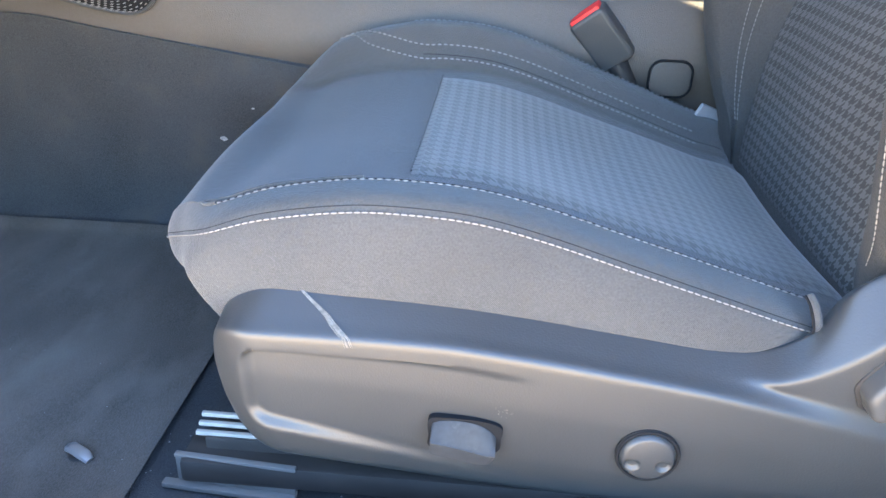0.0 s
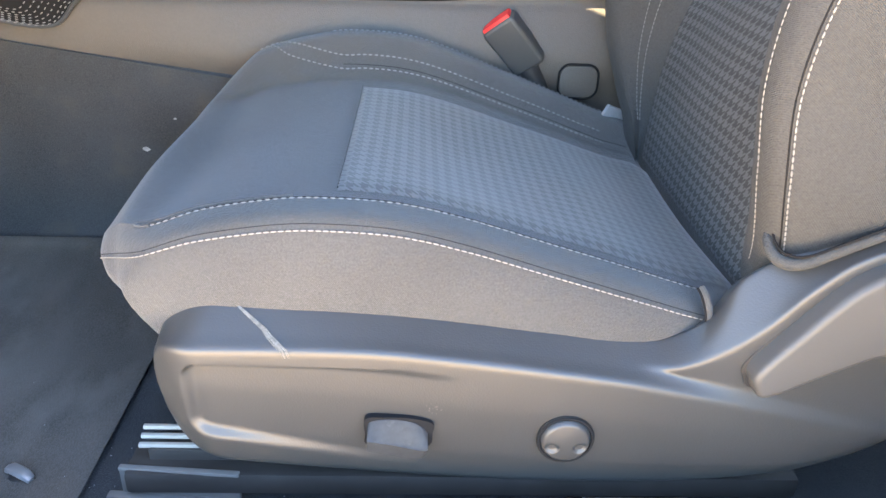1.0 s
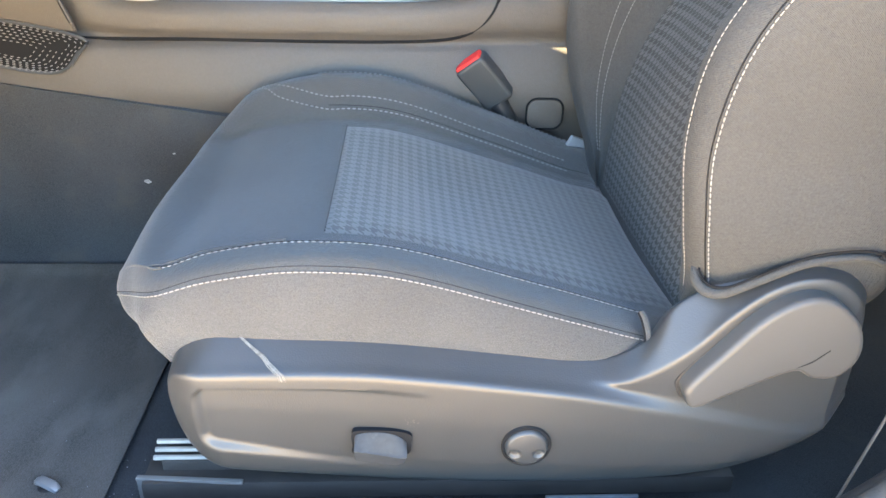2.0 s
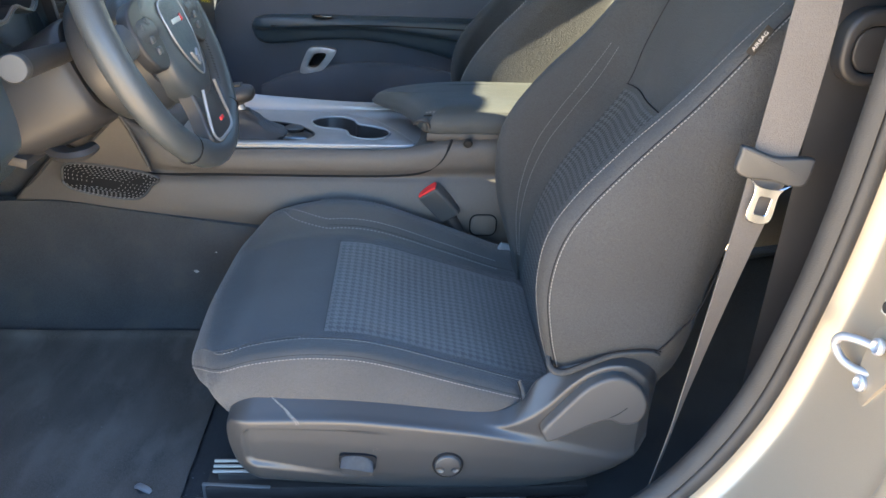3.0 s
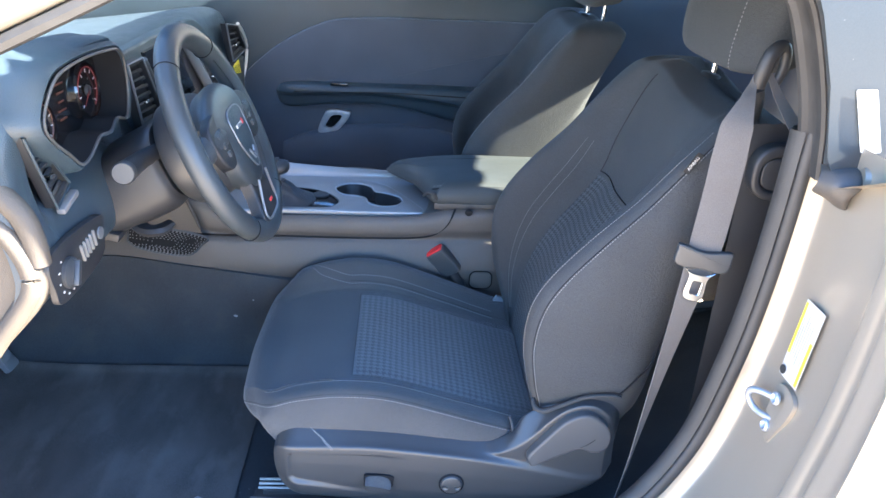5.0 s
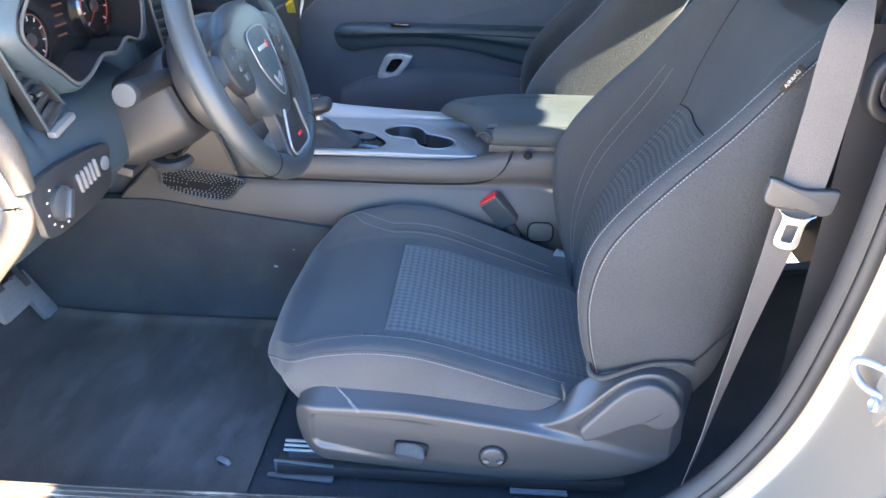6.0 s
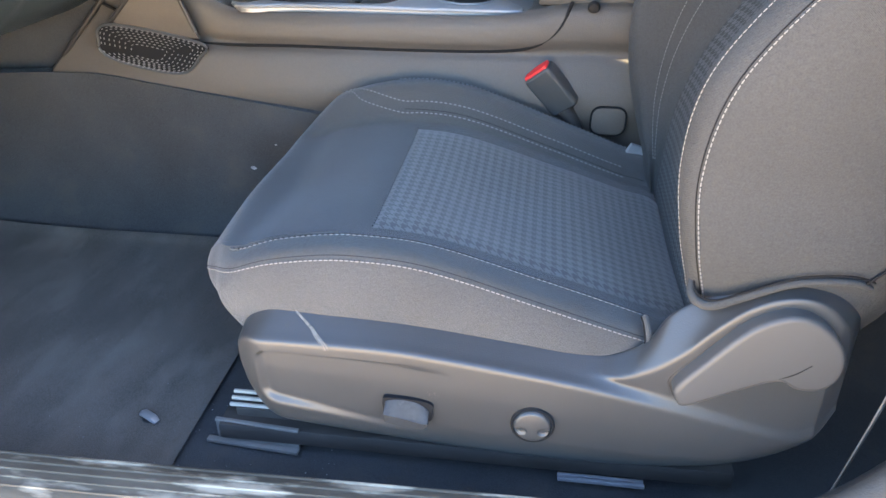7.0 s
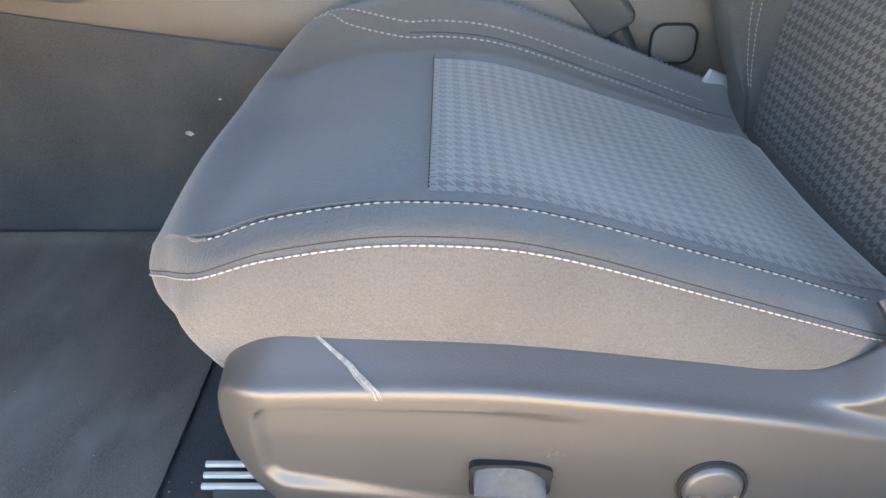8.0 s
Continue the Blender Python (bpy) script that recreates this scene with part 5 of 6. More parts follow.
part("stalk", tube([(0.164, 0.870, 0.240), (0.182, 0.868, 0.212), (0.198, 0.864, 0.185)], [0.013, 0.010, 0.008], 10, 10), DARK_PLASTIC, buckle)
lid_1 = thing("console_cover", (0.224, 0.868, 0.21), "round-cornered plastic cover on the console side", "cover")
part("cap", plate(rrect(0.044, 0.037, 0.012, 5), "xz", -0.002, 0.0035, 0.0015, origin=(0.224, 0.868, 0.226)), CONSOLE, lid_1)
part("gap", tube([(x, 0.8655, z) for x, z in rrect(0.047, 0.040, 0.0135, 5, 0.224, 0.226)], 0.0013, 6, 0, True, up=(0, 1, 0)), SEAM, lid_1)
alone("anchor_plate", box((0.268, 0.835, 0.196), (0.040, 0.006, 0.016), 0.002, (12, 22, 20)), STEEL, "bright steel belt anchor behind the cushion", "anchor plate")

# ---- dashboard ----
dash = thing("dashboard", (-0.5, 0.99, 0.4), "dark soft-touch dashboard with hooded instruments", "dashboard")
plain = np.array([(-1.05, 0.585), (-0.8, 0.640), (-0.6, 0.668), (-0.47, 0.684), (-0.425, 0.676), (-0.408, 0.652), (-0.404, 0.62), (-0.398, 0.57), (-0.385, 0.525), (-0.385, 0.480), (-0.410, 0.438), (-0.50, 0.36), (-0.62, 0.33), (-0.8, 0.33)])
hooded = np.array([(-1.05, 0.585), (-0.8, 0.650), (-0.6, 0.700), (-0.47, 0.730), (-0.415, 0.740), (-0.388, 0.733), (-0.470, 0.706), (-0.476, 0.60), (-0.405, 0.560), (-0.385, 0.480), (-0.410, 0.438), (-0.50, 0.36), (-0.62, 0.33), (-0.8, 0.33)])
rows = []
for y, w, deep, dx, dz in ((0.300, 0, 0, -0.030, -0.060), (0.306, 0.01, 0, -0.012, -0.026), (0.316, 0.06, 0, -0.004, -0.006), (0.328, 0.18, 0, 0, 0), (0.345, 0.36, 0, 0, 0), (0.365, 0.55, 0.05, 0, 0), (0.385, 0.70, 0.5, 0, 0), (0.41, 0.80, 1, 0, 0), (0.44, 0.90, 1, 0, 0), (0.53, 1, 1, 0, 0.001), (0.60, 1, 1, 0, 0), (0.635, 0.95, 0.9, 0, -0.002), (0.660, 0.62, 0.4, -0.004, 0), (0.684, 0.10, 0, -0.010, 0.002), (0.71, 0, 0, -0.012, 0.003), (0.8, 0, 0, -0.012, 0.004), (0.99, 0, 0, -0.012, 0.003), (1.2, 0, 0, -0.014, 0.0), (1.45, 0, 0, -0.02, -0.012), (1.6, 0, 0, -0.03, -0.025), (1.69, 0, 0, -0.05, -0.04)):
    f = np.array([w] * 6 + [deep] * 8)[:, None]
    rows.append([(x + dx * (x > -0.55), y, z + dz * (z > 0.6)) for x, z in plain * (1 - f) + hooded * f])
part("dash_shell", skin(net(rows, 110, 96)), DASH, dash)
# end panel, rim and rolled edge, sun warmth put into their colour
endcap = plate([tuple(p) for p in spline([(-0.62, 0.635), (-0.50, 0.618), (-0.4444, 0.600), (-0.412, 0.575), (-0.395, 0.545), (-0.384, 0.512), (-0.3810, 0.486), (-0.399, 0.45), (-0.449, 0.3935), (-0.5065, 0.331), (-0.58, 0.275), (-0.69, 0.29), (-0.75, 0.38), (-0.74, 0.55)], 80, True)], "xz", -0.33, -0.307, 0.010, 4)
cap = part("end_panel", endcap, END_SUNLIT, dash, "plastic end panel in a sunlit tan, with a small vent")
part("panel_rim", tube([(-0.60, 0.308, 0.622), (-0.50, 0.308, 0.604), (-0.4444, 0.308, 0.582), (-0.4157, 0.308, 0.5555), (-0.3985, 0.309, 0.514), (-0.399, 0.309, 0.484), (-0.4167, 0.309, 0.4546), (-0.438, 0.309, 0.426), (-0.500, 0.309, 0.346), (-0.57, 0.309, 0.29)], 0.0125, 10, 60), END_SUNLIT, cap, "smooth raised rim")
outlet = part("end_vent", plate(rrect(0.080, 0.038, 0.016, 5), "xz", -0.309, -0.3045, 0.001, origin=(-0.482, 0, 0.526)), DARK_PLASTIC, cap, "dark slotted outlet")
for k in range(3):
    part("slat", tube([(-0.520, 0.3035, 0.5160 + 0.0098 * k), (-0.482, 0.3030, 0.5165 + 0.0098 * k), (-0.4445, 0.3035, 0.5170 + 0.0098 * k)], 0.0016, 6, 8), PLASTIC_SOFT, outlet)
part("end_roll", tube([(-0.66, 0.316, 0.668), (-0.50, 0.316, 0.641), (-0.4421, 0.315, 0.6195), (-0.4148, 0.315, 0.600), (-0.3965, 0.315, 0.5755), (-0.388, 0.315, 0.544), (-0.386, 0.315, 0.514)], [0.016, 0.016, 0.015, 0.015, 0.0145, 0.014, 0.013], 12, 40), END_SUNLIT, dash, "grained soft rolled edge")

# instrument hood, bezel, dials
clu = [(0.362, 0.672), (0.378, 0.698), (0.42, 0.722), (0.50, 0.728), (0.585, 0.724), (0.632, 0.716), (0.650, 0.690), (0.646, 0.640), (0.628, 0.615), (0.590, 0.624), (0.560, 0.612), (0.520, 0.616), (0.480, 0.600), (0.448, 0.598), (0.415, 0.622), (0.380, 0.648)]
co = spline(clu, 90, True)
cmid = co.mean(axis=0)
rows = []
for x, s in ((-0.442, 1.25), (-0.400, 1.19), (-0.380, 1.13), (-0.373, 1.06), (-0.376, 1.0), (-0.396, 0.975), (-0.420, 0.95)):
    rows.append([(x - 0.25 * max(0.0, p[1] - 0.66) * 0.3, *(cmid + (p - cmid) * s)) for p in co])
cluster = part("instrument_bezel", skin(rows[:5], True), DASH, dash, "smooth dark surround of the instruments")
part("bezel_funnel", skin(rows[4:], True), SEAM, cluster)
part("bezel_rim", tube([(-0.3745, *(cmid + (p - cmid) * 0.995)) for p in co], 0.0020, 8, 0, True, up=(1, 0, 0)), LEVER_GREY, cluster, "satin grey rim")
part("instrument_face", plate([tuple(cmid + (p - cmid) * 0.955) for p in co], "yz", -0.421, -0.418), GLOSS_BLACK, cluster)
for cy, cz, r in ((0.436, 0.650, 0.036), (0.590, 0.664, 0.042)):
    dial = part("dial", lathe([(0, 0), (r, 0), (r, 0.006), (r * 0.93, 0.009), (r * 0.9, 0.004), (0, 0.003)], (-0.418, cy, cz), (1, 0, 0.1), 36), GLOSS_BLACK, cluster, "round dial with red needle")
    arc = [(-0.4115, cy + r * 0.80 * math.cos(t), cz + r * 0.80 * math.sin(t)) for t in np.linspace(-0.9, 4.0, 30)]
    part("scale_ring", tube(arc, 0.0009, 4), GAUGE_RED if cy > 0.5 else GAUGE_AMBER, dial)
    for t in np.linspace(-0.7, 3.9, 9):
        part("tick", box((-0.4112, cy + r * 0.68 * math.cos(t), cz + r * 0.68 * math.sin(t)), (0.001, 0.005, 0.0012), 0, (math.degrees(t), 0, 0)), GREY_INK, dial)
    part("needle", tube([(-0.409, cy, cz), (-0.409, cy - r * 0.5, cz - r * 0.45)], [0.0009, 0.0005], 6), GAUGE_RED, dial)
    part("hub", lathe([(0, 0), (0.008, 0), (0.007, 0.004), (0, 0.005)], (-0.413, cy, cz), (1, 0, 0), 16), DARK_PLASTIC, dial)
for k in range(5):
    part("readout_bar", box((-0.4165, 0.510, 0.690 - 0.012 * k), (0.001, 0.026 - 0.004 * (k % 3), 0.0022), 0), GAUGE_AMBER, cluster)


def vent(corners, x, slats, name="air_vent", rim=SILVER_TRIM):
    """An air outlet: surround of four corners (y, z), slats across, one chromed tab."""
    c = np.array(corners, float)
    o = [tuple(p) for p in c]
    inner = [tuple(c.mean(axis=0) + (p - c.mean(axis=0)) * 0.9) for p in c]
    v = part(name, plate(o, "yz", x - 0.012, x + 0.004, 0.003, 2, [inner]), DARK_PLASTIC, dash, "slatted air vent")
    part("vent_frame", tube([(x + 0.0035, *p) for p in o], 0.0022, 6, 0, True, up=(1, 0, 0)), rim, v)
    part("duct", plate(o, "yz", x - 0.0115, x - 0.0100), DARK_PLASTIC, v)
    for k in range(slats):
        f = (k + 0.5) / slats
        a = c[0] * (1 - f) + c[3] * f
        b = c[1] * (1 - f) + c[2] * f
        part("slat", tube([(x - 0.005, *(a * 0.9 + b * 0.1)), (x - 0.005, *(a * 0.1 + b * 0.9))], 0.0038, 6, up=(1, 0, 0)), DARK_PLASTIC, v)
    m = c.mean(axis=0) * 0.7 + (c[2] + c[3]) * 0.15
    part("tab", box((x - 0.002, m[0], m[1]), (0.012, 0.016, 0.006), 0.002), CHROME, v)
    return v


left_vent = vent([(0.339, 0.665), (0.366, 0.657), (0.437, 0.576), (0.393, 0.556)], -0.394, 7, rim=DASH)
part("vent_sill", box((-0.388, 0.418, 0.556), (0.012, 0.050, 0.009), 0.003, (12, 0, 0)), SILVER_TRIM, left_vent, "shiny lower vent ledge")
stack = part("centre_panel", plate([tuple(p) for p in spline([(0.690, 0.690), (0.80, 0.697), (1.0, 0.697), (1.16, 0.690), (1.30, 0.62), (1.37, 0.50), (1.20, 0.44), (0.88, 0.44), (0.76, 0.53), (0.71, 0.64)], 60, True)], "yz", -0.42, -0.400, 0.006, 3), DASH, dash, "dark centre panel with a display")
vent([(0.690, 0.682), (0.760, 0.681), (0.850, 0.560), (0.728, 0.570)], -0.388, 8)
vent([(1.071, 0.655), (1.150, 0.655), (1.350, 0.500), (1.262, 0.494)], -0.388, 8)
vent([(1.445, 0.640), (1.575, 0.618), (1.672, 0.540), (1.500, 0.535)], -0.400, 5)
# white colour stands in for the sun along the far vent's edge
part("sunlit_vent_border", tube([(-0.396, 1.580, 0.622), (-0.395, 1.635, 0.590), (-0.395, 1.676, 0.550), (-0.396, 1.660, 0.505), (-0.398, 1.62, 0.47)], 0.0045, 8, 20), WHITE, dash, "vent border, white in place of sunlight")
part("hang_tag", plate([(1.475, 0.528), (1.545, 0.532), (1.572, 0.492), (1.488, 0.506)], "yz", -0.394, -0.392), YELLOW, dash, "small yellow paper tag")
part("screen", plate([(0.800, 0.682), (1.010, 0.680), (1.180, 0.530), (0.905, 0.545)], "yz", -0.402, -0.394, 0.003), GLOSS_BLACK, stack, "dark glossy display screen")
part("screen_bar", tube([(-0.392, 0.785, 0.672), (-0.390, 0.885, 0.545)], 0.0075, 8), PLASTIC_SOFT, stack)
part("screen_bar", tube([(-0.390, 1.031, 0.664), (-0.386, 1.220, 0.512)], 0.0105, 10), SATIN, stack, "broad satin silver bar")
part("glovebox_lid", plate([(1.2, 0.53), (1.62, 0.53), (1.60, 0.40), (1.22, 0.40)], "yz", -0.402, -0.392, 0.006, 3), PLASTIC_SOFT, dash)

# lighting switch panel
sw = thing("light_switch", (-0.38, 0.39, 0.48), "headlamp dial and thumb wheels on a black dash panel", "light switch")
part("panel", plate([tuple(p) for p in spline([(0.328, 0.520), (0.48, 0.512), (0.49, 0.485), (0.47, 0.450), (0.345, 0.445), (0.322, 0.47)], 40, True)], "yz", -0.385, -0.3765, 0.003), DARK_PLASTIC, sw)
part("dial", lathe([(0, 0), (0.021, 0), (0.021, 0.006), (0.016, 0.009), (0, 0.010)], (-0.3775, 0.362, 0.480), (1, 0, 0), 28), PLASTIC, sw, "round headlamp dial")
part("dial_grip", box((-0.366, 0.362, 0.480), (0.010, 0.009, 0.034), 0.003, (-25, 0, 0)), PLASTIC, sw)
for k in range(7):
    t = 2.2 + k * 0.55
    part("mark", box((-0.3758, 0.362 + 0.0275 * math.cos(t), 0.480 + 0.0275 * math.sin(t)), (0.001, 0.003, 0.002), 0), WHITE, sw)
for k in range(5):
    part("thumb_wheel", box((-0.3765, 0.408 + 0.0105 * k, 0.486 + 0.001 * k), (0.008, 0.0045, 0.026), 0.002, (14, 0, 0)), SILVER_TRIM, sw)
part("push_button", lathe([(0, 0), (0.009, 0), (0.009, 0.003), (0, 0.004)], (-0.3770, 0.473, 0.488), (1, 0, 0), 18), SILVER_TRIM, sw)

# ---- steering wheel and column ----
wheel = thing("steering_wheel", (-0.24, 0.637, 0.57), "black leather three-spoke steering wheel", "steering wheel")
TILT_W = 23.0
WM = Matrix.Translation((-0.2325, 0.655, 0.584)) @ pose(0, 0, 0, 0, -TILT_W, 0)   # local: x to the driver, y across, z up


def on_wheel(bm):
    bmesh.ops.transform(bm, matrix=WM, verts=bm.verts)
    return bm


RW = 0.1645
rim_path = [(0.0, RW * math.sin(t), RW * math.cos(t) * (0.985 if math.cos(t) < -0.6 else 1.0)) for t in np.linspace(0, 2 * math.pi, 72, endpoint=False)]
rim = part("rim", on_wheel(tube(rim_path, 0.0172, 16, 0, True, 1.12, (1, 0, 0))), LEATHER, wheel, "black stitched leather rim")
for t in (math.radians(a) for a in (38, -38, 142, -142)):
    r0 = V(0, RW * math.sin(t), RW * math.cos(t))
    part("rim_seam", on_wheel(tube([tuple(r0 + V(0.0176 * math.cos(q), 0.0194 * math.sin(q) * math.sin(t), 0.0194 * math.sin(q) * math.cos(t))) for q in np.linspace(0, 2 * math.pi, 20, endpoint=False)], 0.0009, 5, 0, True)), SEAM, rim)
for t0, t1 in ((45, 135), (225, 315)):
    p = [(0.006, (RW - 0.0185) * math.sin(math.radians(a)), (RW - 0.0185) * math.cos(math.radians(a))) for a in np.linspace(t0, t1, 60)]
    part("stitching", on_wheel(stitches(p, r=0.0009, step=0.0045, skew=0.0016)), THREAD_GREY if t0 > 90 else SEAM, rim)
hub = []
for x, s in ((-0.020, 0.92), (0.010, 1.0), (0.026, 0.95), (0.034, 0.80), (0.038, 0.50), (0.039, 0.05)):
    hub.append([(x, y * s, z * s) for y, z in spline([(-0.088, 0.040), (-0.05, 0.068), (0.0, 0.076), (0.05, 0.068), (0.088, 0.044), (0.064, 0.006), (0.054, -0.040), (0.028, -0.070), (0.0, -0.074), (-0.028, -0.070), (-0.054, -0.040), (-0.064, 0.006)], 48, True)])
pad_hub = part("hub_pad", on_wheel(skin(net([[(x * 0.7, y * 1.14, z * 1.16 - 0.008) for x, y, z in r] for r in hub], 20, 48, True), True, True)), LEATHER, wheel, "smooth black centre pad")
for sy in (-1, 1):
    spoke = part("spoke", on_wheel(tube([(0.012, sy * 0.07, 0.012), (0.010, sy * 0.11, 0.014), (0.004, sy * 0.152, 0.006)], [0.021, 0.022, 0.017], 12, 12, wide=0.7, up=(0, 0, 1))), PLASTIC_SOFT, wheel)
    keys = part("button_pod", on_wheel(plate([tuple(p) for p in spline([(sy * 0.066, 0.048), (sy * 0.118, 0.040), (sy * 0.132, 0.010), (sy * 0.114, -0.028), (sy * 0.074, -0.032), (sy * 0.058, 0.010)], 36, True)], "yz", 0.008, 0.0225, 0.004, 3)), DARK_PLASTIC, spoke, "black button pod")
    for a, b in ((0.086, 0.022), (0.104, 0.018), (0.095, 0.002), (0.090, -0.012)):
        part("button", on_wheel(box((0.0235, sy * a, b), (0.005, 0.012, 0.009), 0.002)), PLASTIC_SOFT, keys)
part("spoke_trim", on_wheel(tube([(0.026, -0.030, -0.080), (0.020, -0.040, -0.110), (0.0165, -0.046, -0.134), (0.016, -0.034, -0.146), (0.016, 0.0, -0.148), (0.016, 0.034, -0.146), (0.0165, 0.046, -0.134), (0.020, 0.040, -0.110), (0.026, 0.030, -0.080)], 0.0022, 8, 60)), SILVER_TRIM, wheel, "satin silver edge round the lower spoke")
part("lower_spoke", on_wheel(plate([tuple(p) for p in spline([(-0.034, -0.066), (0.034, -0.066), (0.044, -0.10), (0.050, -0.148), (-0.050, -0.148), (-0.044, -0.10)], 40, True)], "yz", -0.004, 0.016, 0.005, 3)), DARK_PLASTIC, wheel)
part("spoke_badge", on_wheel(box((0.0165, 0.012, -0.128), (0.003, 0.016, 0.005), 0.001)), RED, wheel, "small red badge")
shield = [tuple(p) for p in spline([(-0.038, 0.031), (0.0, 0.038), (0.038, 0.031), (0.041, 0.0), (0.036, -0.022), (0.020, -0.048), (0.0, -0.064), (-0.020, -0.048), (-0.036, -0.022), (-0.041, 0.0)], 60, True)]
emblem = part("emblem", on_wheel(plate(shield, "yz", 0.022, 0.0290, 0.002)), DASH, pad_hub, "dark shield emblem with bright outline")
part("emblem_rim", on_wheel(tube([(0.0282, a, b) for a, b in shield], 0.0013, 6, 0, True, up=(1, 0, 0))), SILVER_TRIM, emblem)
part("emblem_bar", on_wheel(box((0.0296, -0.004, 0.008), (0.0015, 0.034, 0.006), 0.0005, (0, 0, 0))), STEEL, emblem)
part("emblem_slash", on_wheel(box((0.0298, 0.018, 0.009), (0.0015, 0.007, 0.008), 0.0005, (20, 0, 0))), RED, emblem)
part("emblem_mark", on_wheel(tube([(0.0296, -0.013, -0.034), (0.0296, 0.0, -0.050), (0.0296, 0.013, -0.034), (0.0296, 0.0, -0.042)], 0.0024, 6, 24, True, up=(1, 0, 0))), SILVER_TRIM, emblem)

column = thing("steering_column", (-0.36, 0.637, 0.53), "dark plastic steering column shroud with stalk", "steering column")
sec = []
for s, w, h, drop in ((-0.24, 0.098, 0.058, 0.016), (-0.19, 0.098, 0.064, 0.014), (-0.13, 0.092, 0.067, 0.010), (-0.10, 0.085, 0.067, 0.005), (-0.088, 0.076, 0.060, 0.0)):
    sec.append([tuple(WM @ V(s, w * math.copysign(abs(math.cos(t)) ** 0.6, math.cos(t)), h * math.copysign(abs(math.sin(t)) ** 0.6, math.sin(t)) - drop)) for t in np.linspace(0, 2 * math.pi, 24, endpoint=False)])
part("shroud", skin(net(sec, 24, 60, True), True, True), DARK_PLASTIC, column)
collar = []
for s, r in ((-0.084, 0.074), (-0.078, 0.085), (-0.060, 0.090), (-0.030, 0.089), (-0.008, 0.078)):
    collar.append([tuple(WM @ V(s, r * math.cos(t), r * math.sin(t) * 0.95 - 0.004)) for t in np.linspace(0, 2 * math.pi, 24, endpoint=False)])
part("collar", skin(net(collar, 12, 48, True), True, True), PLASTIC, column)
stalk = part("stalk", tube([(-0.325, 0.595, 0.572), (-0.332, 0.540, 0.574), (-0.333, 0.482, 0.577)], [0.012, 0.0135, 0.0155], 16, 10), DARK_PLASTIC, column, "turn signal stalk with flat end")
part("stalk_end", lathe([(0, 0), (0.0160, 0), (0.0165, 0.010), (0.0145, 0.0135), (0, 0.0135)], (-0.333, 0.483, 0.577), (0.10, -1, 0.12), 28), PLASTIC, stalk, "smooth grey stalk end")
part("tilt_lever", tube([(-0.375, 0.60, 0.452), (-0.350, 0.585, 0.444), (-0.328, 0.585, 0.446), (-0.315, 0.60, 0.452)], [0.008, 0.009, 0.009, 0.006], 8, 16, wide=1.6), DARK_PLASTIC, column)
part("lower_bracket", box((-0.41, 0.60, 0.444), (0.05, 0.08, 0.014), 0.004, (0, 14, 0)), DARK_PLASTIC, column)
part("knee_bolster", skin(net([[(x, y, z) for y in (0.48, 0.55, 0.64, 0.74, 0.86)] for x, z in ((-0.40, 0.455), (-0.43, 0.425), (-0.50, 0.38), (-0.62, 0.34))], 14, 14)), DARK_PLASTIC, column)

# pedals
for nm, at, wide, long, lab in (("brake_pedal", (-0.71, 0.665, 0.145), 0.075, 0.055, "grey ribbed brake pedal"), ("accelerator_pedal", (-0.757, 0.80, 0.078), 0.040, 0.105, "long grey accelerator pedal")):
    x, y, z = at
    pd = thing(nm, (x, y, z - 0.05), lab, "pedal")
    up = Vector((-0.52, 0.0, 0.85)).normalized()
    fr = (V(0, 1, 0), up, V(0, 1, 0).cross(up))
    part("pad", plate(rrect(wide, long, 0.008, 4), fr, -0.006, 0.006, 0.003, 2, origin=at), SILVER_TRIM, pd)
    for k in range(5):
        o = long * (-0.32 + 0.16 * k)
        part("tread_rib", plate(rrect(wide * 0.8, long * 0.06, 0.001, 2, 0, o), fr, 0.005, 0.0066, 0.0005, origin=at), SILVER_TRIM, pd)
    part("arm", tube([(x - 0.008, y, z + 0.02), (x - 0.05, y, z + 0.11), (x - 0.10, y, z + 0.24)], 0.008, 8, 12), DARK_PLASTIC, pd)

# ---- belt, guide, tongue ----
belt = thing("seat_belt", (0.43, 0.37, 0.09), "grey woven seat belt hanging beside the seat", "seat belt")
path = spline([(0.4985, 0.409, 0.764), (0.4925, 0.403, 0.748), (0.4790, 0.383, 0.728), (0.4670, 0.368, 0.702), (0.4640, 0.3645, 0.664), (0.4620, 0.364, 0.610), (0.4560, 0.362, 0.53), (0.446, 0.361, 0.46), (0.432, 0.361, 0.36), (0.420, 0.366, 0.25), (0.412, 0.372, 0.16), (0.404, 0.376, 0.09), (0.398, 0.378, 0.045)], 90)
rows = []
for i, p in enumerate(path):
    f = i / (len(path) - 1)
    turn = math.radians(-8 - 10 * math.exp(-((f - 0.06) / 0.06) ** 2) + 58 * max(0.0, min(1.0, (f - 0.5) / 0.3)))
    w = Vector((math.cos(turn), math.sin(turn), -0.14)).normalized()
    if f < 0.08:
        w = w.lerp(Vector((0.75, 0.6, 0.2)), (0.08 - f) / 0.08 * 0.6).normalized()
    half = float(np.interp(p[2], (0.660, 0.702, 0.733, 0.748, 0.765), (0.0222, 0.0205, 0.0095, 0.0048, 0.0035)))
    half *= 1 - 0.72 * max(0.0, min(1.0, (f - 0.48) / 0.34))   # folded together towards its anchor
    o = Vector((math.sin(turn), -math.cos(turn), 0)) * 0.0007
    c = Vector(p)
    rows.append([c - w * half - o, c - w * half + o, c + o, c + w * half + o, c + w * half - o, c - o])
part("webbing", skin(rows, True, True), WEB, belt)
rows = []
